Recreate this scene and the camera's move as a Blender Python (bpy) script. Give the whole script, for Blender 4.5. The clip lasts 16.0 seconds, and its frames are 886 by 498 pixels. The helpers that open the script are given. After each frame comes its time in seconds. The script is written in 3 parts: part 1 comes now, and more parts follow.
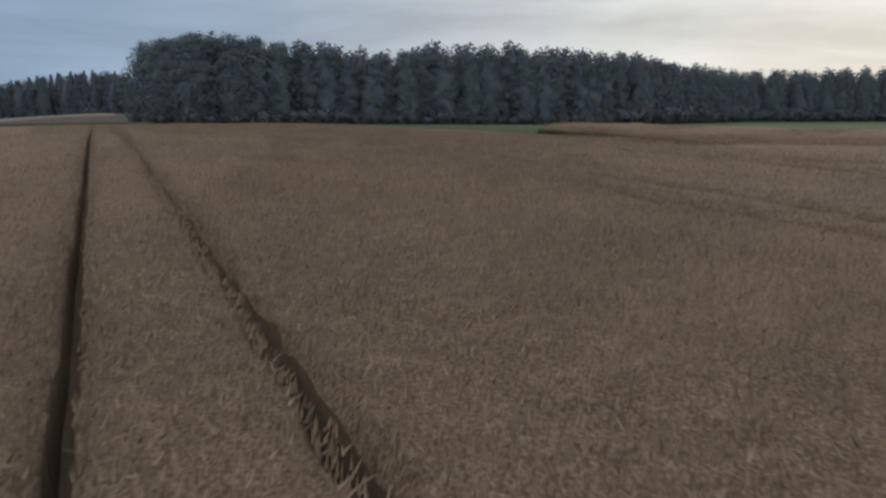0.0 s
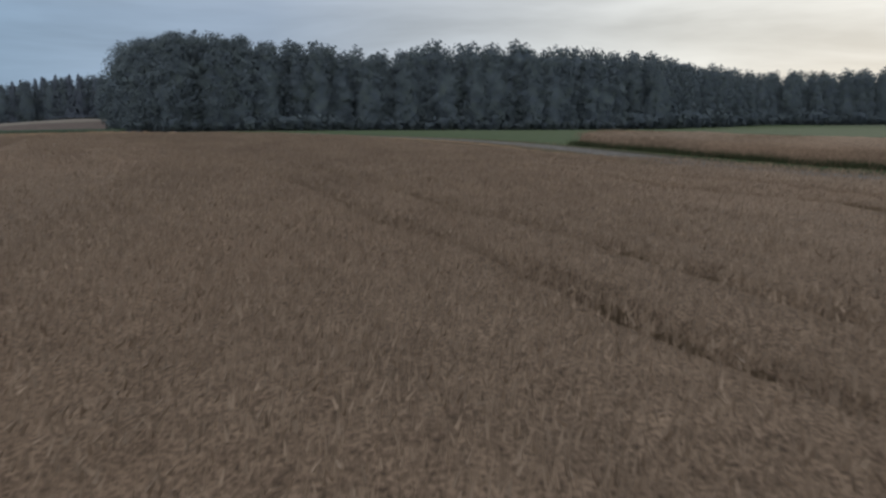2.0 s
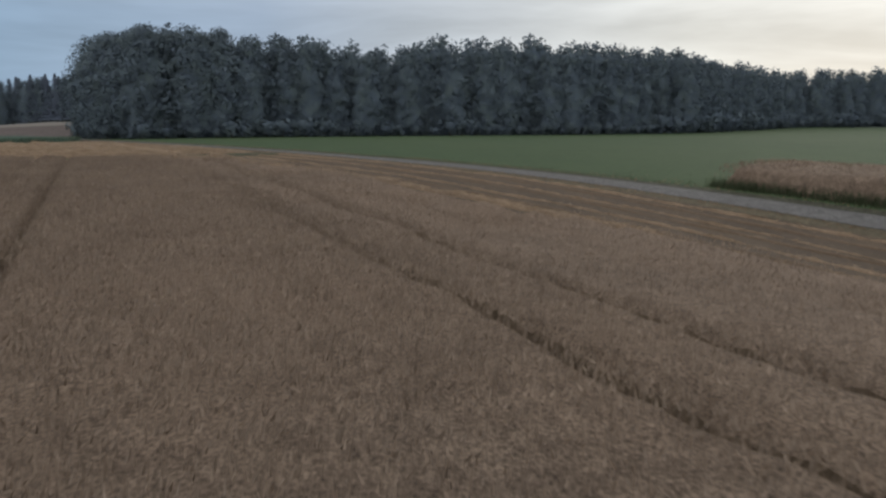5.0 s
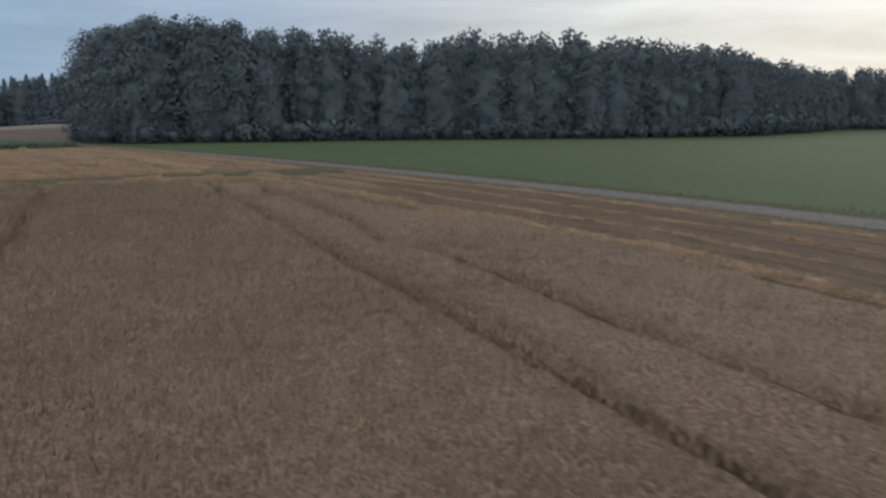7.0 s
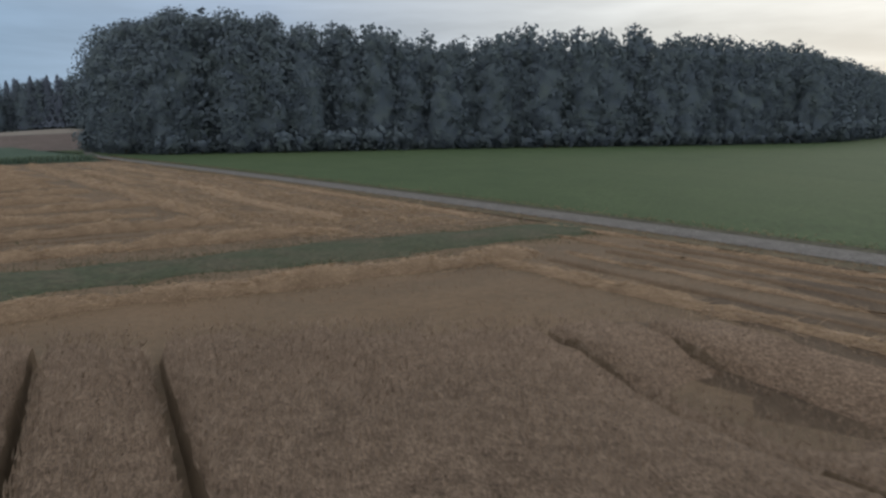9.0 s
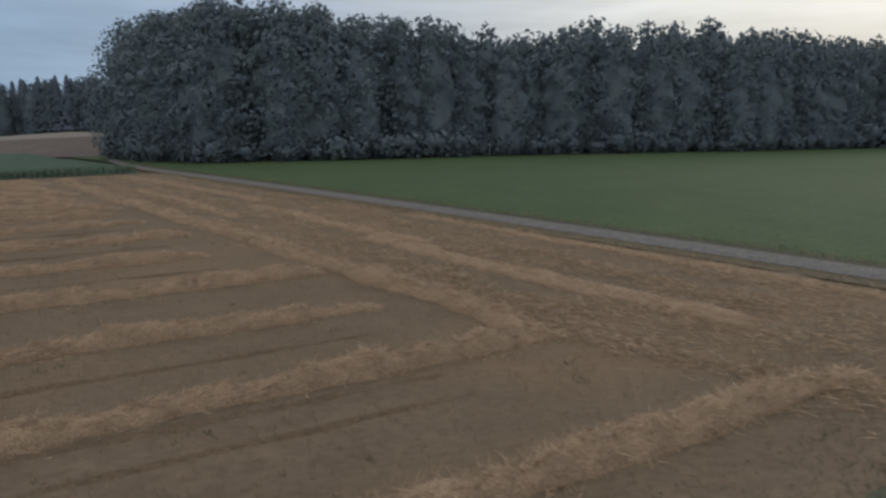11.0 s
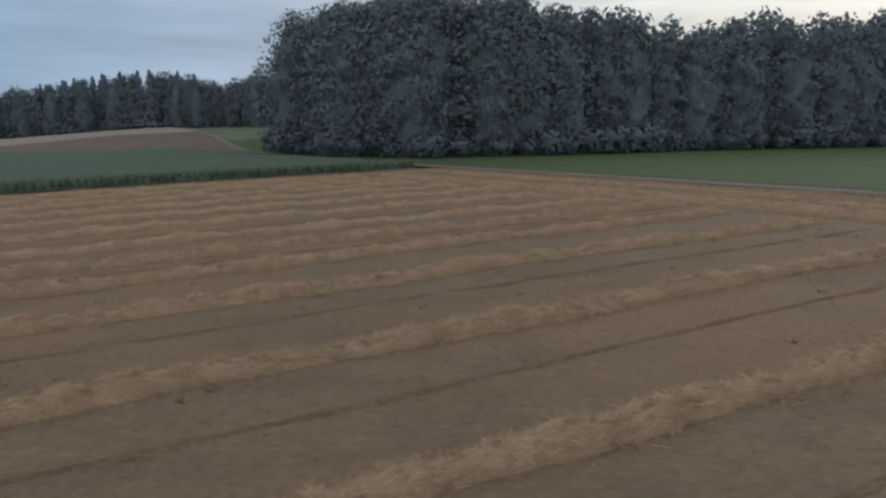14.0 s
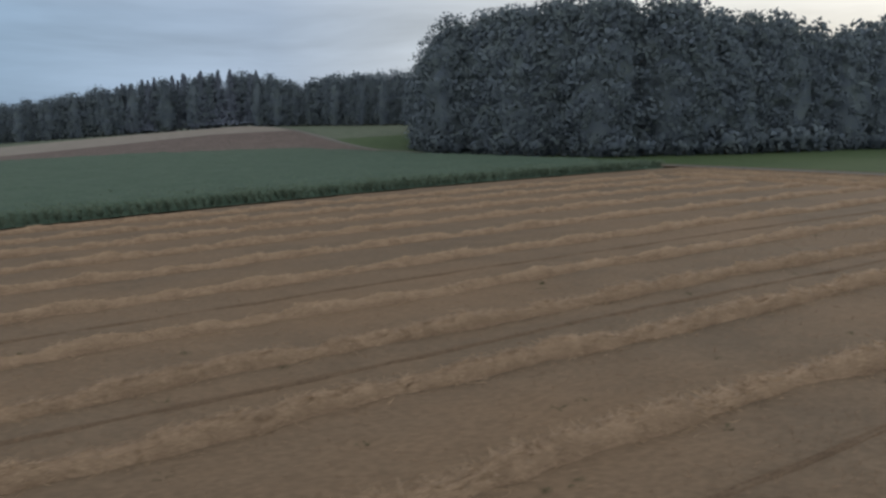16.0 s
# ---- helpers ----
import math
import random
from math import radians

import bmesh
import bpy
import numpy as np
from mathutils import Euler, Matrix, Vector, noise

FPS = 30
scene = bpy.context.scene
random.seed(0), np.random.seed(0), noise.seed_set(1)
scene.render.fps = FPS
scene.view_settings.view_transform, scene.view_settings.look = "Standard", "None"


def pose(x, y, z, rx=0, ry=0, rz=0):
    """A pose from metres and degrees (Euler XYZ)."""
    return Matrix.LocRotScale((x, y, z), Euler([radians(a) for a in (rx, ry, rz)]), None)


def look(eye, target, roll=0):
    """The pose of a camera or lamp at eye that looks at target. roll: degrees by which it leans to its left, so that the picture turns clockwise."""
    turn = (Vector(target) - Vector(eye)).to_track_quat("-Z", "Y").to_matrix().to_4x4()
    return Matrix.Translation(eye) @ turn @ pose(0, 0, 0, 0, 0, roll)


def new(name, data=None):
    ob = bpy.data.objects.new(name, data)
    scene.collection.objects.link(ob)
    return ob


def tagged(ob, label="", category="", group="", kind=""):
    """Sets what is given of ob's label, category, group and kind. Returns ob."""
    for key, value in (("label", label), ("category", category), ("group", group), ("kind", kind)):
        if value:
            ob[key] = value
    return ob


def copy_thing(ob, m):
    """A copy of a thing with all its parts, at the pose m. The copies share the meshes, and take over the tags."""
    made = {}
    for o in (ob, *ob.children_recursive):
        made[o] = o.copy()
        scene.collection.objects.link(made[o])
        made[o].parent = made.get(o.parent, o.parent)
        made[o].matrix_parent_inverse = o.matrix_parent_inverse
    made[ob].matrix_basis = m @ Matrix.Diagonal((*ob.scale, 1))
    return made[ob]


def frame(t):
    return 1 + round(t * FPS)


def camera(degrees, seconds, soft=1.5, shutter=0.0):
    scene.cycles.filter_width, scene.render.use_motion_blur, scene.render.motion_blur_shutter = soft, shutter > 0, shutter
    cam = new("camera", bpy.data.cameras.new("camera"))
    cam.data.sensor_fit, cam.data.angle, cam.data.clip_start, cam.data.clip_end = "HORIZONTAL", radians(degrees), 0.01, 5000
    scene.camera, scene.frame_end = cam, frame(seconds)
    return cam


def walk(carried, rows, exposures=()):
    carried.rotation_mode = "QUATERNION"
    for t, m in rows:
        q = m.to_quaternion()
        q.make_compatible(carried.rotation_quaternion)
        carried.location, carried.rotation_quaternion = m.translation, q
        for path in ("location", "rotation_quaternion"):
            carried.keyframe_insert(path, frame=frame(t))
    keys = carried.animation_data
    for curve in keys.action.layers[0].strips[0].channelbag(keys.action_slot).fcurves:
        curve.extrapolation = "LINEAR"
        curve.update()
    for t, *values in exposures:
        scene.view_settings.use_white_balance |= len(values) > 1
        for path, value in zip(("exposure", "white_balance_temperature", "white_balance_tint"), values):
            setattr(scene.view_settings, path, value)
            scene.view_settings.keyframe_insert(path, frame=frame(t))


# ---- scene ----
# Seconds, place, yaw, pitch and roll of the drone's camera.
PATH = [
    (0, -9.44, -14.42, 2.83, -5.72, -10.81, -0.28),
    (0.5, -8.98, -9.89, 2.69, -5.70, -10.70, -0.17),
    (1, -8.63, -5.43, 2.63, -5.70, -10.58, -0.09),
    (1.5, -8.29, -1.00, 2.68, -5.68, -10.52, -0.05),
    (2, -7.84, 3.46, 2.91, -5.64, -10.51, -0.07),
    (2.5, -7.66, 7.77, 3.04, -5.65, -10.50, -0.05),
    (3, -7.41, 12.15, 3.43, -5.68, -10.51, -0.03),
    (3.5, -7.37, 16.41, 3.73, -5.75, -10.52, -0.01),
    (6, -9.52, 38.12, 3.81, -5.85, -10.47, 0.03),
    (6.5, -11.72, 43.26, 3.81, -5.87, -10.44, 0.04),
    (7, -14.43, 48.49, 3.85, -5.82, -10.40, 0.04),
    (7.5, -17.55, 53.66, 3.93, -5.77, -10.40, 0.07),
    (8, -20.39, 59.02, 4.35, -5.70, -10.37, 0.11),
    (10.5, -31.82, 83.17, 4.83, -5.98, -10.14, 0.14),
    (11, -35.42, 86.87, 5.00, -5.86, -10.17, 0.19),
    (11.5, -39.61, 89.96, 5.03, -5.71, -10.17, 0.20),
    (12, -44.69, 92.11, 5.07, -5.61, -10.22, 0.21),
    (12.5, -49.95, 93.46, 4.98, -5.61, -10.26, 0.20),
    (13, -56.05, 94.39, 4.83, -5.65, -10.27, 0.17),
    (13.5, -62.15, 94.54, 4.69, -5.62, -10.31, 0.14),
    (14, -69.09, 94.85, 4.51, -5.62, -10.39, 0.19),
    (14.5, -76.35, 95.13, 4.54, -5.67, -10.49, 0.24),
    (15, -83.99, 95.22, 4.75, -5.66, -10.60, 0.28),
    (15.5, -91.43, 94.60, 4.94, -5.61, -10.67, 0.28),
    (16, -99.14, 93.24, 5.20, -5.38, -10.60, 0.24),
]
cam = camera(62.5, 16.0, soft=2.6, shutter=0.15)
walk(cam, [(t, pose(x, y, z, 90 + pitch, roll, yaw)) for t, x, y, z, yaw, pitch, roll in PATH],
     exposures=((0, 0.0), (3.5, 0.04), (6, 0.16), (8, 0.18), (10.5, 0.07), (12.5, 0.15), (16, 0.16)))

# ---- world and sun: a high grey evening overcast, brighter towards a low hidden sun, and raised in the unseen half opposite ----
SUN_TURN, SUN_HEIGHT = radians(38), radians(16)
world = bpy.data.worlds.new("evening_sky")
scene.world = world
world.use_nodes = True
wn, wl = world.node_tree.nodes, world.node_tree.links
wn.clear()
w_out, w_bg = wn.new("ShaderNodeOutputWorld"), wn.new("ShaderNodeBackground")
sky = wn.new("ShaderNodeTexSky")
sky.sky_type, sky.sun_disc = "NISHITA", False
sky.sun_elevation, sky.sun_rotation = SUN_HEIGHT, SUN_TURN
w_tc = wn.new("ShaderNodeTexCoord")
w_dot = wn.new("ShaderNodeVectorMath")
w_dot.operation = "DOT_PRODUCT"
w_dot.inputs[1].default_value = (math.sin(SUN_TURN), math.cos(SUN_TURN), 0.12)
wl.new(w_tc.outputs["Generated"], w_dot.inputs[0])
w_glow = wn.new("ShaderNodeValToRGB")
# The first stop, the unseen sky behind, is raised to light the wood's face.
GLOW = ((0.0, (1.30, 1.34, 1.42, 1)), (0.26, (0.27, 0.35, 0.47, 1)), (0.44, (0.24, 0.345, 0.475, 1)), (0.71, (0.335, 0.42, 0.545, 1)), (0.89, (0.53, 0.57, 0.61, 1)), (0.98, (0.70, 0.715, 0.70, 1)))
for at, col in GLOW[1:-1]:
    w_glow.color_ramp.elements.new(at)
for k, (at, col) in enumerate(GLOW):
    w_glow.color_ramp.elements[k].position = at
    w_glow.color_ramp.elements[k].color = col
wl.new(w_dot.outputs["Value"], w_glow.inputs[0])
w_map = wn.new("ShaderNodeMapping")
w_map.inputs["Location"].default_value = (0.4, 0.2, 0.35)
w_map.inputs["Scale"].default_value = (1.3, 1.3, 8.0)
wl.new(w_tc.outputs["Generated"], w_map.inputs["Vector"])
w_noise = wn.new("ShaderNodeTexNoise")
w_noise.inputs["Scale"].default_value, w_noise.inputs["Detail"].default_value = 2.2, 5.0
w_noise.inputs["Roughness"].default_value, w_noise.inputs["Distortion"].default_value = 0.55, 0.3
wl.new(w_map.outputs["Vector"], w_noise.inputs["Vector"])
w_streak = wn.new("ShaderNodeMapRange")
w_streak.inputs["From Min"].default_value, w_streak.inputs["From Max"].default_value = 0.3, 0.7
w_streak.inputs["To Min"].default_value, w_streak.inputs["To Max"].default_value = 0.80, 1.18
wl.new(w_noise.outputs["Fac"], w_streak.inputs["Value"])
w_cloud = wn.new("ShaderNodeVectorMath")
w_cloud.operation = "SCALE"
wl.new(w_glow.outputs["Color"], w_cloud.inputs[0])
wl.new(w_streak.outputs["Result"], w_cloud.inputs["Scale"])
# An overcast sky is brighter overhead than at the horizon.
w_sep = wn.new("ShaderNodeSeparateXYZ")
wl.new(w_tc.outputs["Generated"], w_sep.inputs[0])
w_high = wn.new("ShaderNodeMapRange")
w_high.inputs["From Min"].default_value, w_high.inputs["From Max"].default_value = 0.12, 0.9
w_high.inputs["To Min"].default_value, w_high.inputs["To Max"].default_value = 0.0, 1.0
wl.new(w_sep.outputs["Z"], w_high.inputs["Value"])
w_zen = wn.new("ShaderNodeMix")
w_zen.data_type = "RGBA"
w_zen.inputs["B"].default_value = (1.24, 1.26, 1.30, 1)
wl.new(w_high.outputs["Result"], w_zen.inputs["Factor"])
wl.new(w_cloud.outputs["Vector"], w_zen.inputs["A"])
w_sky = wn.new("ShaderNodeVectorMath")
w_sky.operation = "SCALE"
w_sky.inputs["Scale"].default_value = 0.07
wl.new(sky.outputs["Color"], w_sky.inputs[0])
w_mix = wn.new("ShaderNodeMix")
w_mix.data_type = "RGBA"
w_mix.inputs["Factor"].default_value = 0.94
wl.new(w_sky.outputs["Vector"], w_mix.inputs["A"])
wl.new(w_zen.outputs["Result"], w_mix.inputs["B"])
wl.new(w_mix.outputs["Result"], w_bg.inputs["Color"])
w_bg.inputs["Strength"].default_value = 1.0
wl.new(w_bg.outputs["Background"], w_out.inputs["Surface"])

sun = new("sun", bpy.data.lights.new("sun", "SUN"))
sun.data.energy, sun.data.angle, sun.data.color = 0.6, radians(25), (1.0, 0.93, 0.86)
sun.matrix_world = look((0, 0, 50), (-50 * math.sin(SUN_TURN) * math.cos(SUN_HEIGHT), -50 * math.cos(SUN_TURN) * math.cos(SUN_HEIGHT), 50 - 50 * math.sin(SUN_HEIGHT)))

# ---- the lie of the land ----
LAND = {(0, 0): 0.233, (0, 1): -1.15, (0, 2): -0.737, (0, 3): 0.123, (0, 4): 0.006, (1, 0): 0.439, (1, 1): -0.305, (1, 2): -0.082,
        (1, 3): 0.142, (2, 0): -0.898, (2, 1): 0.14, (2, 2): 0.285, (3, 0): 0.368, (3, 1): -0.065, (4, 0): 0.035}


def step(a, b, v):
    k = np.clip((np.asarray(v, float) - a) / (b - a), 0, 1)
    return k * k * (3 - 2 * k)


# Axes along the farm track (u onwards, n to its right) and along the straw rows.
TRACK_A, ROW_A, TRAM_A = radians(119.2), radians(23.77), radians(109.39)


def axes(a):
    return np.array((math.cos(a), math.sin(a))), np.array((math.sin(a), -math.cos(a)))


TU, TN = axes(TRACK_A)
RU, RN = axes(ROW_A)
RN = -RN
MU, MN = axes(TRAM_A)
MN = -MN


def land(x, y):
    """Height of the ground: a low swell under the fields, a rise to the far field and a fall to the far left."""
    x, y = np.asarray(x, float), np.asarray(y, float)
    u, v = np.clip(x, -140, 110) / 100, (np.clip(y, -30, 275) - 100) / 100
    z = sum(c * u**i * v**j for (i, j), c in LAND.items())
    z = z + 4.2 * step(275, 385, y) * step(-20, -90, x) - 0.065 * np.clip(-150 - x, 0, 160) * step(150, 330, y)
    z = z - 0.014 * np.clip(30 - y, 0, 60) * step(30, 0, x)
    # a shoulder of wheat land and the dip that the track runs in beyond it
    u, n = x * TU[0] + y * TU[1], x * TN[0] + y * TN[1]
    z = z + 1.02 * np.exp(-(((u + 10) / 22) ** 2) - ((n - 21.8) / 11) ** 2) - 1.56 * np.exp(-(((u - 25.6) / 22) ** 2) - ((n - 28.7) / 9) ** 2)
    return z - 6.0 * step(400, 900, np.hypot(x, y - 100))


def from_track(u, n):
    return u * TU[0] + n * TN[0], u * TU[1] + n * TN[1]


# ---- materials ----
def material(name, dark, light, scale=4.0, rough=0.85, bump=0.3, bump_scale=40.0, fine=None, stretch=(1, 1, 1), turn=0.0, island=0.0, detail=6.0, extra=None, extra_scale=0.15, spec=0.05, thin=0.0, speck=0.75):
    m = bpy.data.materials.new(name)
    m.use_nodes = True
    nd, lk = m.node_tree.nodes, m.node_tree.links
    b = nd["Principled BSDF"]
    b.inputs["Roughness"].default_value = rough
    b.inputs["Specular IOR Level"].default_value = spec
    tc, mp = nd.new("ShaderNodeTexCoord"), nd.new("ShaderNodeMapping")
    mp.inputs["Scale"].default_value = stretch
    mp.inputs["Rotation"].default_value = (0, 0, turn)
    lk.new(tc.outputs["Object"], mp.inputs["Vector"])

    def noisy(s, d):
        n = nd.new("ShaderNodeTexNoise")
        n.inputs["Scale"].default_value, n.inputs["Detail"].default_value, n.inputs["Roughness"].default_value = s, d, 0.65
        lk.new(mp.outputs["Vector"], n.inputs["Vector"])
        return n.outputs["Fac"]

    def blend(kind, fac, a, c):
        mx = nd.new("ShaderNodeMix")
        mx.data_type, mx.blend_type = "RGBA", kind
        for v, s in ((fac, "Factor"), (a, "A"), (c, "B")):
            if isinstance(v, (int, float, tuple)):
                mx.inputs[s].default_value = v
            else:
                lk.new(v, mx.inputs[s])
        return mx.outputs["Result"]

    def spread(v, lo, hi):
        r = nd.new("ShaderNodeMapRange")
        r.inputs["From Min"].default_value, r.inputs["From Max"].default_value = lo, hi
        lk.new(v, r.inputs["Value"])
        return r.outputs["Result"]

    col = blend("MIX", spread(noisy(scale, detail), 0.32, 0.68), (*dark, 1), (*light, 1))
    if extra:
        col = blend("MIX", spread(noisy(extra_scale, 4.0), 0.42, 0.75), col, (*extra, 1))
    if fine:
        col = blend("OVERLAY", speck, col, blend("MIX", spread(noisy(fine, 3.0), 0.35, 0.65), (0.2, 0.2, 0.2, 1), (0.8, 0.8, 0.8, 1)))
    if island:
        g, oi = nd.new("ShaderNodeNewGeometry"), nd.new("ShaderNodeObjectInfo")
        ad = nd.new("ShaderNodeMath")
        ad.operation = "MULTIPLY_ADD"
        lk.new(g.outputs["Random Per Island"], ad.inputs[0])
        ad.inputs[1].default_value = 0.7
        sc = nd.new("ShaderNodeMath")
        sc.operation = "MULTIPLY"
        sc.inputs[1].default_value = 0.3
        lk.new(oi.outputs["Random"], sc.inputs[0])
        lk.new(sc.outputs[0], ad.inputs[2])
        mr = nd.new("ShaderNodeMapRange")
        mr.inputs["To Min"].default_value, mr.inputs["To Max"].default_value = 1 - island, 1 + island
        lk.new(ad.outputs[0], mr.inputs["Value"])
        vm = nd.new("ShaderNodeVectorMath")
        vm.operation = "SCALE"
        lk.new(col, vm.inputs[0])
        lk.new(mr.outputs["Result"], vm.inputs["Scale"])
        col = vm.outputs["Vector"]
    lk.new(col, b.inputs["Base Color"])
    if thin:
        tr, ms = nd.new("ShaderNodeBsdfTranslucent"), nd.new("ShaderNodeMixShader")
        lk.new(col, tr.inputs["Color"])
        ms.inputs["Fac"].default_value = thin
        lk.new(b.outputs["BSDF"], ms.inputs[1])
        lk.new(tr.outputs["BSDF"], ms.inputs[2])
        lk.new(ms.outputs["Shader"], nd["Material Output"].inputs["Surface"])
    if bump:
        bp = nd.new("ShaderNodeBump")
        bp.inputs["Strength"].default_value, bp.inputs["Distance"].default_value = bump, 0.05
        lk.new(noisy(bump_scale, 4.0), bp.inputs["Height"])
        lk.new(bp.outputs["Normal"], b.inputs["Normal"])
    return m


SOIL = material("stubble_soil", (0.079, 0.060, 0.042), (0.103, 0.077, 0.053), 0.6, bump=0.2, bump_scale=10.0, fine=7.0, stretch=(0.7, 1.1, 1), turn=-ROW_A, extra=(0.119, 0.082, 0.052), extra_scale=0.09, speck=0.24)
RUT = material("pressed_soil", (0.079, 0.056, 0.038), (0.105, 0.075, 0.050), 3.0, bump=0.5, fine=14.0, speck=0.4)
DITCH = material("dark_earth_edge", (0.032, 0.032, 0.023), (0.059, 0.057, 0.041), 2.0, bump=0.6, fine=8.0)
WEEDS = material("weedy_ground", (0.037, 0.045, 0.028), (0.051, 0.056, 0.037), 1.0, bump=0.5, bump_scale=8.0, fine=5.0, extra=(0.061, 0.055, 0.040), extra_scale=0.5, speck=0.4)
STRAW = material("straw", (0.142, 0.100, 0.066), (0.202, 0.145, 0.096), 1.5, rough=0.75, bump=0.8, bump_scale=22.0, fine=26.0, speck=0.6)
STRAND = material("straw_strand", (0.195, 0.139, 0.089), (0.323, 0.235, 0.150), 2.0, rough=0.5, bump=0, island=0.4, spec=0.3, thin=0.35)
STUB = material("stubble_stalk", (0.151, 0.106, 0.071), (0.228, 0.161, 0.106), 1.0, bump=0, island=0.3, thin=0.45)
# The canopy's fine dark specks are painted shade, for the gaps between ears.
WHEAT = material("wheat_canopy", (0.084, 0.062, 0.046), (0.162, 0.121, 0.089), 3.0, bump=1.0, bump_scale=24.0, fine=22.0, extra=(0.160, 0.113, 0.080), extra_scale=0.07, speck=1.0)
EAR = material("wheat_ear", (0.144, 0.106, 0.077), (0.224, 0.169, 0.123), 0.5, rough=0.6, bump=0, island=0.4, spec=0.25, thin=0.25)
SIDE = material("wheat_stems", (0.118, 0.087, 0.060), (0.190, 0.143, 0.097), 3.0, bump=0.8, stretch=(14, 14, 0.8))
MEADOW = material("meadow_grass", (0.028, 0.046, 0.021), (0.038, 0.059, 0.027), 0.3, bump=0.4, bump_scale=12.0, fine=6.0, stretch=(1, 0.4, 1), extra=(0.040, 0.058, 0.027), extra_scale=0.03, speck=0.4)
GRASS = material("grass_blade", (0.040, 0.054, 0.029), (0.066, 0.078, 0.044), 0.6, bump=0, island=0.3, thin=0.5)
GRAVEL = material("grey_gravel", (0.073, 0.070, 0.067), (0.106, 0.102, 0.097), 2.0, bump=0.5, bump_scale=30.0, fine=12.0)
VERGE = material("dry_verge", (0.049, 0.043, 0.028), (0.089, 0.073, 0.047), 1.5, bump=0.8, bump_scale=10.0, fine=8.0)
HEADSOIL = material("trodden_headland_soil", (0.047, 0.035, 0.025), (0.065, 0.048, 0.034), 0.9, bump=0.3, bump_scale=10.0, fine=7.0, stretch=(1.6, 0.3, 1), turn=radians(90) - TRACK_A, extra=(0.080, 0.058, 0.039), extra_scale=0.35, speck=0.3)
GROUND = material("rough_grass_ground", (0.044, 0.058, 0.042), (0.072, 0.086, 0.062), 0.3, bump=0.6, bump_scale=8.0, fine=5.0)
PLOUGH = material("brown_field", (0.061, 0.049, 0.044), (0.081, 0.065, 0.058), 0.2, bump=0.5, bump_scale=6.0, fine=3.0, stretch=(1, 0.3, 1))
PALE = material("pale_dry_grass", (0.111, 0.101, 0.088), (0.146, 0.134, 0.118), 0.3, bump=0.4, bump_scale=6.0)
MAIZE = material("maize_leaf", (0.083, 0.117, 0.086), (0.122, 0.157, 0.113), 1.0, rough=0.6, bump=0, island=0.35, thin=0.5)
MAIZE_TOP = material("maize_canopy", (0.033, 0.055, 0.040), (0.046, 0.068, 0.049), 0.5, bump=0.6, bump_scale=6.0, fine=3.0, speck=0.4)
BARK = material("bark", (0.035, 0.03, 0.025), (0.08, 0.07, 0.06), 4.0, bump=0.8, stretch=(1, 1, 0.2))
# Foliage colours are greyer and bluer than leaves: veiling haze put into the base.
HAZED_LEAF = material("hazed_broadleaf_foliage", (0.082, 0.106, 0.133), (0.108, 0.134, 0.158), 0.35, rough=0.8, bump=0, island=0.08, extra=(0.112, 0.140, 0.133), extra_scale=0.25, spec=0.05, thin=0.25)
HAZED_NEEDLE = material("hazed_conifer_foliage", (0.086, 0.104, 0.134), (0.108, 0.125, 0.158), 0.4, bump=0, island=0.08, thin=0.2)
HILL = material("far_wooded_hill", (0.05, 0.075, 0.06), (0.09, 0.115, 0.085), 0.01, bump=0)


# ---- mesh helpers ----
def raw_mesh(name, verts, faces, mat, smooth=False, normals=None):
    """A mesh from an array of points and an array of equal-sided faces (or a list of such arrays)."""
    me = bpy.data.meshes.new(name)
    verts = np.asarray(verts, np.float32)
    groups = [np.asarray(f, np.int32) for f in (faces if isinstance(faces, list) else [faces]) if len(f)]
    loops = np.concatenate([f.ravel() for f in groups])
    sizes = np.concatenate([np.full(len(f), f.shape[1], np.int32) for f in groups])
    me.vertices.add(len(verts))
    me.vertices.foreach_set("co", verts.ravel())
    me.loops.add(len(loops))
    me.loops.foreach_set("vertex_index", loops)
    me.polygons.add(len(sizes))
    me.polygons.foreach_set("loop_start", np.concatenate([[0], np.cumsum(sizes)[:-1]]).astype(np.int32))
    me.polygons.foreach_set("loop_total", sizes)
    me.polygons.foreach_set("use_smooth", np.full(len(sizes), smooth))
    me.update(calc_edges=True)
    me.materials.append(mat)
    if normals is not None:
        me.normals_split_custom_set_from_vertices(normals)
    return me


def part(name, me, parent, label=""):
    ob = new(name, me)
    ob.parent = parent
    if label:
        tagged(ob, label)
    return ob


def sheet_mesh(name, xy, z, mat):
    """A quad sheet from arrays of x, y of shape (a, b, 2) and z."""
    a, b = z.shape
    v = np.dstack((xy, z)).reshape(-1, 3)
    i = np.arange(a * b).reshape(a, b)
    f = np.stack((i[:-1, :-1], i[1:, :-1], i[1:, 1:], i[:-1, 1:]), -1).reshape(-1, 4)
    if np.cross(np.append(xy[1, 0] - xy[0, 0], 0), np.append(xy[0, 1] - xy[0, 0], 0))[2] < 0:
        f = f[:, ::-1]
    return raw_mesh(name, v, f, mat, True)


def bend(u):
    """The track and the field's side swing left towards the start of the flight."""
    return -3.4 * step(100, -26, u)


def far_edge(n):
    """How far the stubble reaches along the track's axis."""
    return 187.8 - 0.018 * np.clip(-np.asarray(n, float) - 4, 0, 400) - 0.02 * np.clip(np.asarray(n, float), 0, 40)


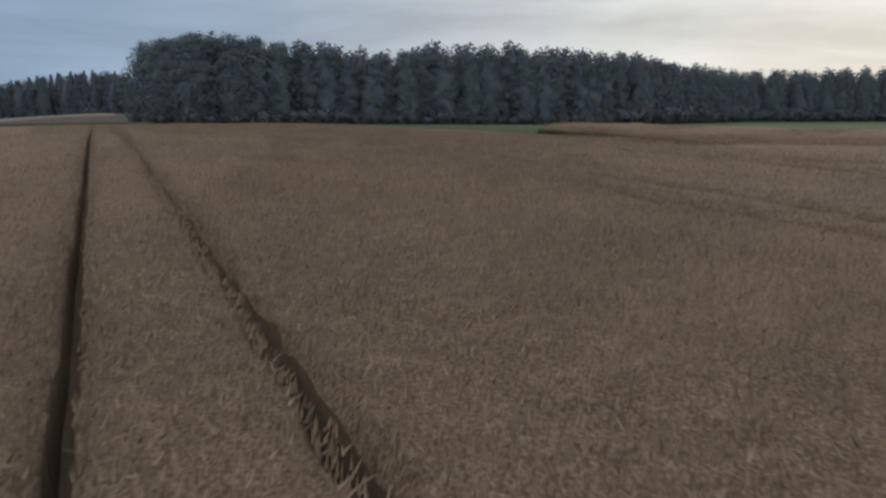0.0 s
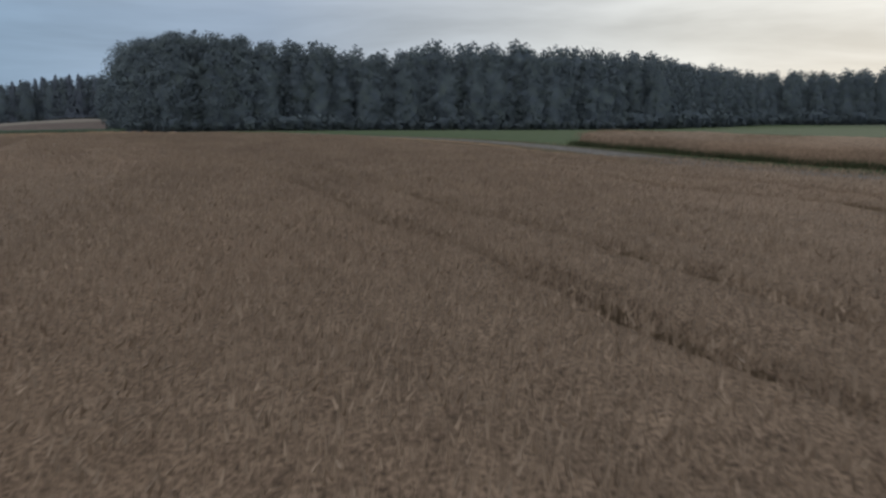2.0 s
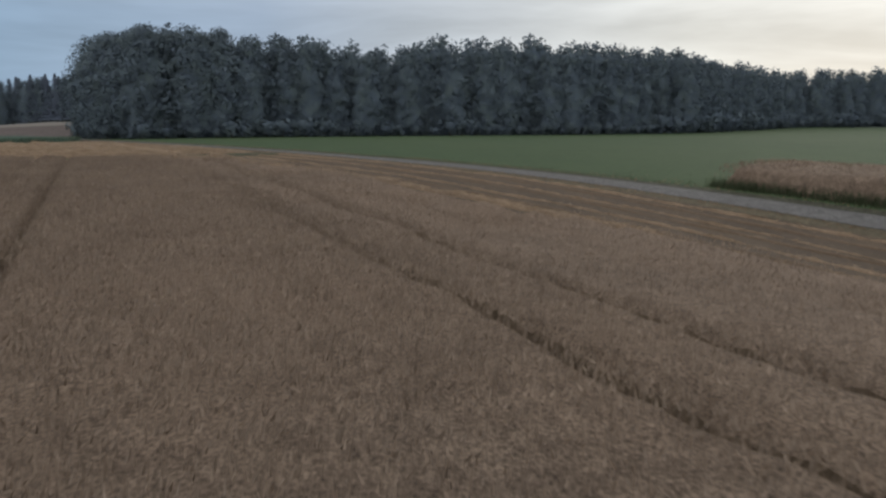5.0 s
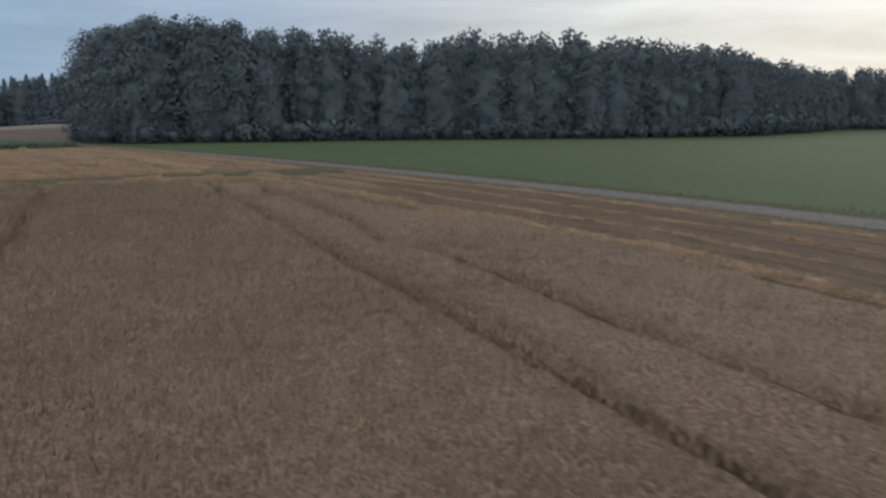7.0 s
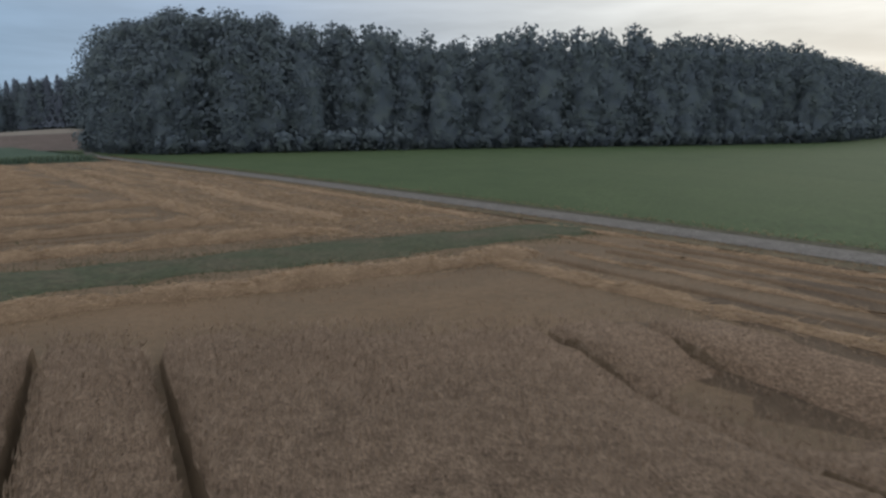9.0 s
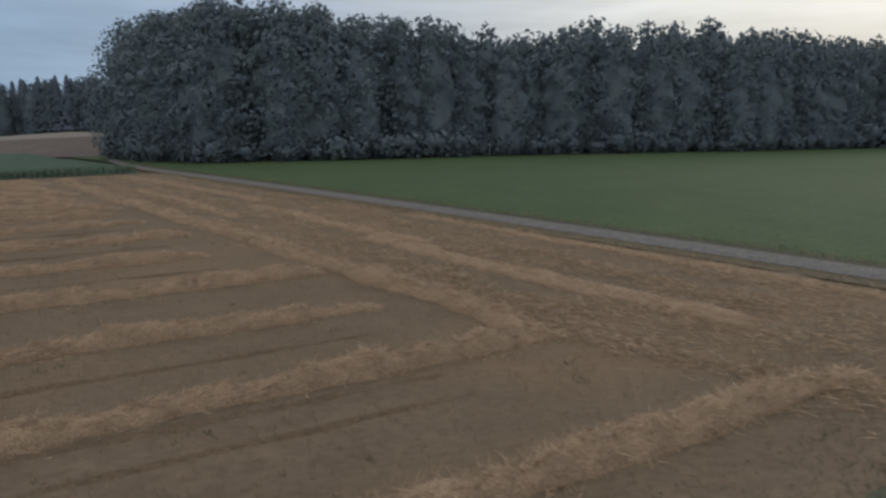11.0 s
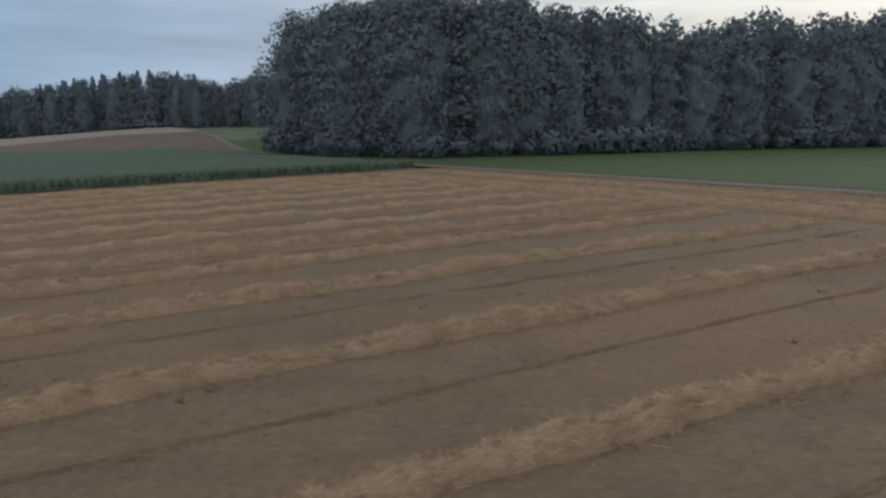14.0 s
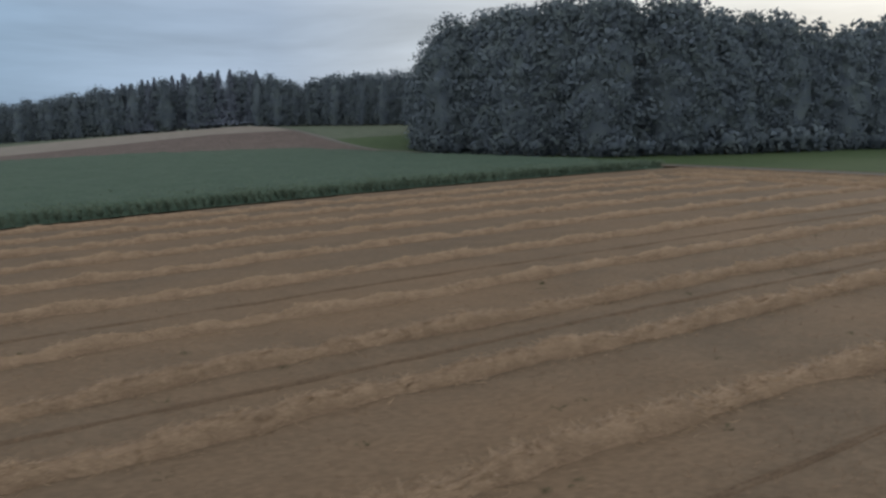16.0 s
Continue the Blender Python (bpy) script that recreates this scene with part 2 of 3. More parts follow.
def track_sheet(name, us, ns, lift, mat, rough=0.0, edge=False):
    u, n = np.meshgrid(us, ns, indexing="ij")
    n = n + bend(u) * step(8, 24, n) * step(70, 38, n)
    if edge:
        u = u[0] + (u - u[0]) / (u[-1] - u[0]) * (far_edge(n) - u[0])
    x, y = from_track(u, n)
    z = land(x, y) + lift
    if rough:
        z = z + np.random.default_rng(5).normal(0, rough, z.shape)
    return sheet_mesh(name, np.dstack((x, y)), z, mat)


# ---- ground ----
g = np.concatenate([-np.geomspace(4800, 420, 14), np.arange(-400, 401, 5.0), np.geomspace(420, 4800, 14)])
gxx, gyy = np.meshgrid(g, g + 100, indexing="ij")
tagged(new("ground", sheet_mesh("ground", np.dstack((gxx, gyy)), land(gxx, gyy) - 0.3, GROUND)), "rough green ground under woods and far fields", "ground", kind="structure")
tagged(new("stubble_ground", track_sheet("stubble_ground", np.arange(-110, 188.1, 1.0), np.append(np.arange(-150, 34.4, 1.0), 34.4), 0.0, SOIL, 0.018, True)),
       "brown soil of a harvested wheat field with short stubble", "field", kind="structure")
tagged(new("meadow", track_sheet("meadow", np.arange(-160, 331, 3.0), np.append(np.arange(37.7, 330, 3.0), 330), 0.03, MEADOW)), "smooth short green meadow before the wood", "meadow", kind="structure")


def track_line(u):
    """Where the farm track's middle lies to the right of its own straight axis."""
    return 35.9 + 27.0 * step(190, 400, u) + bend(u)


def ribbon(name, us, left, right, lift, mat, cols=3, crown=0.0):
    u = np.asarray(us, float)[:, None]
    k = np.linspace(0, 1, cols)[None]
    n = track_line(u) + left + (right - left) * k
    x, y = from_track(u + 0 * n, n)
    return sheet_mesh(name, np.dstack((x, y)), land(x, y) + lift + crown * (1 - (2 * k - 1) ** 2), mat)


LONG = np.arange(-110, 402, 2.0)
tagged(new("farm_track", ribbon("farm_track", LONG, -0.95, 0.95, 0.05, GRAVEL, 7, 0.05)), "pale grey gravel farm track between stubble and meadow", "track", kind="structure")
tagged(new("track_verge", ribbon("track_verge", np.arange(-110, 188, 2.0), -2.0, -1.0, 0.04, VERGE, 3)), "dry grassy verge beside the farm track", "verge", kind="structure")
head_n = np.linspace(22.0, 34.1, 13)
hk, hn = np.meshgrid(np.linspace(0, 1, 120), head_n, indexing="ij")
hu = -110 + hk * (193 + 2.5 * np.sin(hn * 1.9) + 1.5 * np.sin(hn * 4.1))
hn = hn + bend(hu) * step(8, 24, hn)
hx, hy = from_track(hu, hn)
rim = np.ones(hx.shape)
rim[:, 0] = rim[-1] = 0
tagged(new("headland_soil", sheet_mesh("headland_soil", np.dstack((hx, hy)), land(hx, hy) - 0.06 + rim * (0.095 + np.random.default_rng(6).normal(0, 0.01, hx.shape)), HEADSOIL)), "trodden dark brown soil between the wheat and the track", "soil", kind="structure")
tagged(new("track_ditch", ribbon("track_ditch", np.arange(-110, 215, 2.0), 0.95, 1.75, 0.055, DITCH, 3, -0.03)), "narrow dark earth edge between track and meadow", "ditch", kind="structure")

# Fields beyond the stubble.
def left_field(name, u0, u1, lift, mat, label):
    us = np.arange(u0, u1 + 0.1, 4.0)
    u = us[:, None]
    k = np.linspace(0, 1, 70)[None]
    n = -330 + (track_line(u) - 1.3 + 330) * k
    x, y = from_track(u + 0 * n, n)
    return tagged(new(name, sheet_mesh(name, np.dstack((x, y)), land(x, y) + lift, mat)), label, "field", kind="structure")


left_field("brown_field", 280, 368, 0.04, PLOUGH, "bare reddish-brown field rising beyond the maize")
left_field("pale_field", 368, 412, 0.06, PALE, "pale dry grass strip on the crest before far woods")

# ---- standing wheat with tractor tramlines ----
CROP = 0.75
RUTS = (-9.12, -7.12, -0.42, 1.47, 12.2, 14.12)
HALF = {r: h for r, h in zip(RUTS, (0.12, 0.15, 0.135, 0.12, 0.14, 0.12))}
WHEAT_N, WHEAT_Y = 24.5, 82.6


def in_wheat(x, y):
    return (x * TN[0] + y * TN[1] < WHEAT_N + 0.9 * bend(x * TU[0] + y * TU[1]) + 0.5 * np.sin(y * 0.31)) & (y < WHEAT_Y - 0.03 * np.minimum(x + 22, 0) + 0.25 * np.sin(x * 0.9))


def swell(x, y):
    """Uneven height of the crop."""
    lodged = np.exp(-(((x * TN[0] + y * TN[1]) - 22.3 - 0.9 * bend(x * TU[0] + y * TU[1])) / 1.3) ** 2) * np.clip(np.sin((x * TU[0] + y * TU[1]) * 0.42) + np.sin((x * TU[0] + y * TU[1]) * 0.97 + 1) * 0.6, 0, 1.2)
    return 0.11 * step(50, 30, y) - 0.5 * lodged + 0.05 * np.sin(x * 0.7 + 0.4 * y) * np.sin(y * 0.53 - x * 0.21) + 0.03 * np.sin(x * 2.3 + 1.7 * y) + 0.035 * np.sin(0.13 * x + 0.17 * y)


def wheat_canopy():
    rng = np.random.default_rng(11)
    cs = set(np.round(np.arange(-24, 30, 0.5), 2)) | set(np.round(np.arange(-66, -24, 2.0), 2)) | set(np.round(np.arange(30, 150, 3.0), 2))
    cs = [c for c in cs if all(abs(c - r) > 0.42 for r in RUTS)]
    cs = np.array(sorted(cs + [r + k * h for r in RUTS for k in (-1, 1) for h in (HALF[r], HALF[r] + 0.13)]))
    lips = np.round([r + k * HALF[r] for r in RUTS for k in (-1, 1)], 3)
    ss = np.concatenate([np.arange(-80, -20, 2.0), np.arange(-20, 112, 0.5), np.arange(112, 140, 2.0)])
    c, s = np.meshgrid(cs, ss, indexing="ij")
    wob = 0.015 * np.sin(s * 0.9) + 0.01 * np.sin(s * 2.9)
    c2 = c + (wob + rng.normal(0, 0.015, c.shape)) * np.where(c < -4, 0.5, 1.0) * np.isin(np.round(c, 3), lips)
    x, y = s * MU[0] + c2 * MN[0], s * MU[1] + c2 * MN[1]
    low = land(x, y)
    lip = np.isin(np.round(c, 3), lips)
    top = low + CROP - 0.26 + swell(x, y) + rng.normal(0, 0.022, x.shape) - lip * rng.uniform(0.06, 0.24, x.shape) * np.where(c < -4, 0.75, 1.0)
    # stems splay a little into the wheel lines at their foot
    rut = np.array(RUTS)[np.argmin(np.abs(c[..., None] - np.array(RUTS)), -1)]
    foot = c2 + lip * 0.6 * (rut - c2)
    fx, fy = s * MU[0] + foot * MN[0], s * MU[1] + foot * MN[1]
    mid_c, mid_s = (cs[1:] + cs[:-1]) / 2, (ss[1:] + ss[:-1]) / 2
    mc, ms = np.meshgrid(mid_c, mid_s, indexing="ij")
    keep = in_wheat(ms * MU[0] + mc * MN[0], ms * MU[1] + mc * MN[1])
    for r in RUTS:
        keep &= np.abs(mc - r) > HALF[r] - 0.01
    a, b = x.shape
    idx = np.arange(a * b).reshape(a, b)
    q = np.stack((idx[:-1, :-1], idx[1:, :-1], idx[1:, 1:], idx[:-1, 1:]), -1)
    sheet = q[keep]
    v = np.concatenate([np.stack((x, y, top), -1).reshape(-1, 3), np.stack((fx, fy, low - 0.02), -1).reshape(-1, 3)])
    pad = np.pad(keep, 1)
    walls = []
    for e0, e1, nb in ((0, 3, pad[:-2, 1:-1]), (1, 2, pad[2:, 1:-1]), (0, 1, pad[1:-1, :-2]), (3, 2, pad[1:-1, 2:])):
        m = keep & ~nb
        walls.append(np.stack((q[m][:, e0], q[m][:, e1], q[m][:, e1] + a * b, q[m][:, e0] + a * b), -1))
    used = np.unique(np.concatenate([sheet.ravel(), *[w.ravel() for w in walls]]))
    back = np.zeros(len(v), np.int64)
    back[used] = np.arange(len(used))
    crop = new("wheat_crop", raw_mesh("wheat_crop", v[used], back[sheet], WHEAT, True))
    part("stem_wall", raw_mesh("stem_wall", v, np.concatenate(walls), SIDE), crop, "dark upright wheat stems along the tramlines")
    return tagged(crop, "ripe grey-tan standing wheat crossed by tractor tramlines", "wheat crop", kind="stuff")


def spindles(base, way, length, width, rng):
    """Long three-sided ears: a ring of three and a tip. Returns points and triangles."""
    n = len(base)
    side = np.cross(way, rng.normal(size=(n, 3)))
    side /= np.linalg.norm(side, axis=1)[:, None]
    up = np.cross(way, side)
    pts = []
    for k in range(3):
        a = 2 * math.pi * k / 3
        pts.append(base + (math.cos(a) * side + math.sin(a) * up) * width[:, None])
    pts.append(base + way * length[:, None])
    v = np.stack(pts, 1).reshape(-1, 3)
    t = np.array([(3, 0, 1), (3, 1, 2), (3, 2, 0)])
    return v, (t[None] + 4 * np.arange(n)[:, None, None]).reshape(-1, 3)


def blades(base, tip, width, rng):
    """Narrow upright triangles from base to tip."""
    d = tip - base
    side = np.cross(d, rng.normal(size=d.shape))
    side *= (width / np.maximum(np.linalg.norm(side, axis=1), 1e-6))[:, None]
    v = np.stack((base - side, base + side, tip), 1).reshape(-1, 3)
    return v, np.arange(len(v)).reshape(-1, 3)


def wheat_ears(crop):
    rng = np.random.default_rng(21)
    spots = []
    for s0, s1, c0, c1, per in ((-14, 84, -6, 6, 95), (-12, 84, -13, -6, 38), (-12, 84, 6, 13, 38), (-10, 84, -22, -13, 12), (-10, 84, 13, 28, 12)):
        n = int((s1 - s0) * (c1 - c0) * per)
        y, x = rng.uniform(s0, s1, n), rng.uniform(c0, c1, n)
        line = np.interp(y, (-16, 15, 38, 60, 92), (-8, -7.5, -10, -20, -32))
        spots.append(np.stack((x + line, y), 1))
    # Denser fringe along the wheel lines.
    for r in RUTS:
        n = 6000
        s = rng.uniform(-18, 86, n)
        c = r + np.where(rng.random(n) < 0.5, -1, 1) * (HALF[r] + 0.005 + rng.exponential(0.07, n))
        spots.append(np.stack((s * MU[0] + c * MN[0], s * MU[1] + c * MN[1]), 1))
    p = np.concatenate(spots)
    c = p @ MN
    ok = in_wheat(p[:, 0], p[:, 1])
    for r in RUTS:
        ok &= np.abs(c - r) > HALF[r] + 0.005
    # those at the rim of a wheel line hang lower
    fall = np.zeros(len(p))
    for r in RUTS:
        fall += np.clip(1 - (np.abs(c - r) - HALF[r] - 0.02) / 0.14, 0, 1)
    p, fall = p[ok], fall[ok]
    n = len(p)
    z = land(p[:, 0], p[:, 1]) + CROP + swell(p[:, 0], p[:, 1]) + rng.normal(0, 0.04, n) - fall * rng.uniform(0, 0.34, n)
    turn = rng.normal(0.6, 1.1, n)
    lean = np.abs(rng.normal(0.38, 0.4, n))
    neck = np.stack((p[:, 0], p[:, 1], z - 0.05), 1)
    way = np.stack((np.sin(lean) * np.cos(turn), np.sin(lean) * np.sin(turn), np.cos(lean)), 1)
    v1, f1 = spindles(neck, way, rng.uniform(0.085, 0.14, n), rng.uniform(0.009, 0.016, n), rng)
    foot = neck - np.stack((rng.normal(0, 0.04, n), rng.normal(0, 0.04, n), np.where(fall > 0.3, 0.55, 0.3)), 1)
    v2, f2 = blades(foot, neck + way * 0.02, np.where(fall > 0.3, 0.007, 0.003), rng)
    tagged(part("wheat_ears", raw_mesh("wheat_ears", np.concatenate((v1, v2)), np.concatenate((f1, f2 + len(v1))), EAR), crop, "nodding ripe wheat ears"), kind="stuff")


crop = wheat_canopy()
wheat_ears(crop)


def wheat_block():
    """The strip of standing wheat beyond the track, with a weedy foot."""
    rng = np.random.default_rng(3)
    us = np.arange(-110, 50.1, 0.6)
    prof = np.array([(0, 0), (0.1, 0.4), (0.22, 0.78), (0.5, 0.95), (1.4, 1.0), (3.2, 1.02), (5.0, 0.98), (5.5, 0.5), (5.6, 0)])
    u = us[:, None] + 0 * prof[None, :, 0]
    n = 38.6 + bend(u) + prof[None, :, 0] + 0.12 * np.sin(u * 0.8) + rng.normal(0, 0.04, u.shape)
    h = prof[None, :, 1] * (1 + 0.05 * np.sin(u * 0.5)) + rng.normal(0, 0.025, u.shape)
    h[-1] = 0
    h[:, (0, -1)] = 0
    x, y = from_track(u, n)
    ob = new("wheat_strip", sheet_mesh("wheat_strip", np.dstack((x, y)), land(x, y) + 0.02 + np.maximum(h, 0), WHEAT))
    k = 26000
    uu = rng.uniform(-30, 50, k)
    nn = rng.uniform(0.05, 5.5, k) ** 1.0
    x, y = from_track(uu, 38.6 + bend(uu) + nn)
    top = np.interp(nn, prof[:, 0], prof[:, 1])
    b = np.stack((x, y, land(x, y) + top - 0.1), 1)
    v, f = blades(b, b + np.stack((rng.normal(0, 0.07, k), rng.normal(0, 0.07, k), rng.uniform(0.14, 0.28, k)), 1), np.full(k, 0.016), rng)
    tagged(part("wheat_ears", raw_mesh("strip_ears", v, f, EAR), ob), kind="stuff")
    k = 16000
    uu = rng.uniform(-30, 50, k)
    x, y = from_track(uu, 38.5 + bend(uu) - np.abs(rng.normal(0, 0.3, k)) + 0.2)
    b = np.stack((x, y, land(x, y)), 1)
    v, f = blades(b, b + np.stack((rng.normal(0, 0.1, k), rng.normal(0, 0.1, k), rng.uniform(0.25, 0.62, k)), 1), np.full(k, 0.014), rng)
    tagged(part("weedy_foot", raw_mesh("weedy_foot", v, f, GRASS), ob, "dark green weeds along the foot of the strip"), kind="stuff")
    return tagged(ob, "narrow strip of standing ripe wheat beside the track", "wheat crop", kind="stuff")


wheat_block()

# ---- straw rows on the stubble ----
ROWS = (92.6, 101.5, 106.84, 111.72, 117.2, 123.0, 129.29, 135.69, 140.51, 144.4, 148.81, 154.37, 159.72, 165.0, 170.2, 175.4, 180.4)
HEADLAND = 22.75


def straw_row(points, half, tall, seed, strands):
    """A heap of straw along a line of points in the plan: a lumpy ridge with loose strands over it."""
    rng = np.random.default_rng(seed)
    pts = np.asarray(points, float)
    leg = np.concatenate([[0], np.cumsum(np.linalg.norm(np.diff(pts, axis=0), axis=1))])
    t = np.linspace(0, leg[-1], int(leg[-1] / 0.4) + 2)
    mid = np.stack((np.interp(t, leg, pts[:, 0]), np.interp(t, leg, pts[:, 1])), 1)
    d = np.gradient(mid, axis=0)
    d /= np.linalg.norm(d, axis=1)[:, None]
    out = np.stack((-d[:, 1], d[:, 0]), 1)
    wander = 0.12 * np.sin(t * 0.37 + seed) + 0.06 * np.sin(t * 0.93 + 2 * seed)
    ph = rng.uniform(0, 6, 6)
    bulk = 1 + 0.22 * np.sin(t * 0.8 + ph[0]) + 0.2 * np.sin(t * 1.9 + ph[1]) + 0.15 * np.sin(t * 4.3 + ph[2]) + rng.normal(0, 0.1, len(t))
    bulk = np.clip(bulk, 0.35, 1.7) * np.clip(np.minimum(t, leg[-1] - t) / 1.5 + 0.02, 0, 1)
    ks = np.linspace(-1, 1, 11)
    across = (wander[:, None] + ks[None] * half * (0.75 + 0.3 * bulk[:, None]) + rng.normal(0, 0.016, (len(t), 11)))
    h = tall * bulk[:, None] * np.clip(1 - np.abs(ks[None]) ** 2.2, 0, 1) + rng.normal(0, 0.03, (len(t), 11)) * (np.abs(ks[None]) < 0.95)
    xy = mid[:, None] + out[:, None] * across[..., None]
    z = land(xy[..., 0], xy[..., 1]) + np.maximum(h, -0.03) + 0.0
    z[:, 0] -= 0.05
    z[:, -1] -= 0.05
    row = new("straw_swath", sheet_mesh("straw_swath", xy, z, STRAW))
    n = int(leg[-1] * strands)
    i = rng.integers(1, len(t) - 1, n)
    k = np.clip(rng.normal(0, 0.68, n), -1.9, 1.9)
    base = mid[i] + out[i] * (wander[i] + k * half)[:, None] + d[i] * rng.uniform(-0.2, 0.2, n)[:, None]
    hz = tall * bulk[i] * np.clip(1 - np.abs(k) ** 2.2, 0, 1)
    b = np.stack((base[:, 0], base[:, 1], land(base[:, 0], base[:, 1]) + hz - 0.01), 1)
    turn = math.atan2(d[0, 1], d[0, 0]) + rng.normal(0.9, 0.7, n) + math.pi * (rng.random(n) < 0.35)
    rise = np.abs(rng.normal(0.05, 0.17, n))
    long = rng.uniform(0.15, 0.48, n)
    tip = b + np.stack((np.cos(turn) * np.cos(rise), np.sin(turn) * np.cos(rise), np.sin(rise)), 1) * long[:, None]
    v, f = blades(b, tip, rng.uniform(0.007, 0.014, n), rng)
    tagged(part("loose_straw", raw_mesh("loose_straw", v, f, STRAND), row, "loose pale straws lying over the heap"), kind="stuff")
    return row


def row_line(off, x0, x1):
    """Points of the row that lies off metres out, between two places along it."""
    return [off * RN + a * RU for a in np.linspace(x0, x1, 12)]


for k, off in enumerate(ROWS):
    # where the row meets the headland
    end = (HEADLAND - 0.9 - off * float(RN @ TN)) / float(RU @ TN)
    near = k < 10
    if k == 0:
        line = row_line(off, -4, 20)
    elif k == 1:
        line = row_line(off, -110, 16.6)
    elif k == 2:
        line = row_line(off, -110, end + 1.6)
    else:
        line = row_line(off, -150, end + (0.7 if k == 4 else -0.5 - 0.6 * (k % 3)))
    tagged(straw_row(line, 0.43 if k not in (8, 9) else 0.4, 0.3 if near else 0.27, 30 + k, 190 if near else 50),
           "long heaped row of pale tan straw on stubble", "straw row", "straw rows across the field")
# Rows along the track: where they lie, from and to, half width, height, strands a metre.
ALONG = ((22.75, 105.5, 180, 0.55, 0.32, 160), (27.2, 102.5, 122, 0.65, 0.12, 90), (28.6, 118, 139, 0.55, 0.1, 110), (25.6, 133, 160, 0.45, 0.09, 110), (29.9, 141, 182, 0.4, 0.1, 60), (33.0, 99, 128, 0.35, 0.08, 60),
         (26.9, -60, 92, 0.32, 0.17, 110), (29.4, -40, 90, 0.15, 0.06, 28), (31.4, -40, 93, 0.13, 0.05, 22), (33.4, -40, 96, 0.2, 0.06, 40))
for k, (n, u0, u1, half, tall, strands) in enumerate(ALONG):
    line = [from_track(u, n + 0.25 * math.sin(u * 0.07 + k) + float(bend(u)) * 0.95) for u in np.linspace(u0, u1, int((u1 - u0) / 6) + 2)]
    tagged(straw_row(line, half, tall, 60 + k, strands), "heaped straw row running along the farm track" if tall > 0.15 else "thin low drift of straw along the farm track", "straw row", "straw rows along the track")


# Wheel lines pressed into the stubble between the rows.
def wheel_line(off, x0, x1, seed):
    a = np.arange(x0, x1, 0.6)
    w = np.array((-0.14, -0.065, -0.015, 0.015, 0.055, 0.13))
    lift = np.array((-0.03, 0.045, 0.008, 0.008, 0.04, -0.03))
    c = off + 0.08 * np.sin(a * 0.3 + seed)[:, None] + w[None] * (1 + 0.2 * np.sin(a * 1.7 + seed))[:, None]
    xy = c[..., None] * RN + a[:, None, None] * RU
    rise = lift[None] * (1 + 0.3 * np.sin(a * 2.3 + seed) * np.sin(a * 0.7))[:, None]
    ob = new("wheel_rut", sheet_mesh("wheel_rut", xy, land(xy[..., 0], xy[..., 1]) + rise, RUT))
    return tagged(ob, "dark wheel line pressed into the stubble", "wheel rut", "wheel ruts in the stubble", "structure")


for k, off in enumerate((104.6, 105.9, 109.3, 119.9, 126.4, 133.1, 142.6, 151.5)):
    end = (HEADLAND - 3 - off * float(RN @ TN)) / float(RU @ TN)
    wheel_line(off, -140, end, k)


def track_wheel_line(n, u0, u1, seed):
    u = np.arange(u0, u1, 0.8)
    w = np.array((-0.2, -0.1, -0.03, 0.03, 0.1, 0.2))
    lift = np.array((-0.03, 0.075, 0.05, 0.05, 0.075, -0.03))
    nn = n + (bend(u) * 0.95 + 0.1 * np.sin(u * 0.21 + seed))[:, None] + w[None]
    x, y = from_track(u[:, None] + 0 * nn, nn)
    ob = new("wheel_rut", sheet_mesh("wheel_rut", np.dstack((x, y)), land(x, y) + lift[None] * (1 + 0.2 * np.sin(u * 1.3 + seed))[:, None], RUT))
    return tagged(ob, "dark wheel line pressed into the headland", "wheel rut", "wheel ruts along the track", "structure")


for k, n in enumerate((28.1, 30.6, 32.5)):
    track_wheel_line(n, -30, 90, k)


# ---- stubble stalks ----
def stubble():
    rng = np.random.default_rng(8)
    spots = []
    for off0, off1, a0, a1, per in ((100, 118, -75, 22, 44), (118, 134, -90, 5, 26), (86, 100, -40, 20, 22), (134, 160, -100, -10, 8)):
        n = int((off1 - off0) * (a1 - a0) * per)
        off = np.round(rng.uniform(off0, off1, n) / 0.16) * 0.16 + rng.normal(0, 0.025, n)
        spots.append(off[:, None] * RN + rng.uniform(a0, a1, n)[:, None] * RU)
    for u0, u1, n0, n1, per in ((0, 170, 24.8, 34.2, 14),):
        n = int((u1 - u0) * (n1 - n0) * per)
        nn = np.round(rng.uniform(n0, n1, n) / 0.3) * 0.3 + rng.normal(0, 0.04, n)
        uu = rng.uniform(u0, u1, n)
        spots.append(np.stack(from_track(uu, nn + bend(uu)), 1))
    p = np.concatenate(spots)
    p = p[~in_wheat(p[:, 0], p[:, 1]) & (p @ TN < 34.2 + bend(p @ TU))]
    n = len(p)
    b = np.stack((p[:, 0], p[:, 1], land(p[:, 0], p[:, 1]) - 0.02), 1)
    tip = b + np.stack((rng.normal(0, 0.04, n), rng.normal(0, 0.04, n), rng.uniform(0.07, 0.16, n)), 1)
    v, f = blades(b, tip, rng.uniform(0.005, 0.011, n), rng)
    tagged(new("stubble", raw_mesh("stubble", v, f, STUB)), "short cut wheat stalks in drilled lines", "stubble", kind="stuff")


stubble()


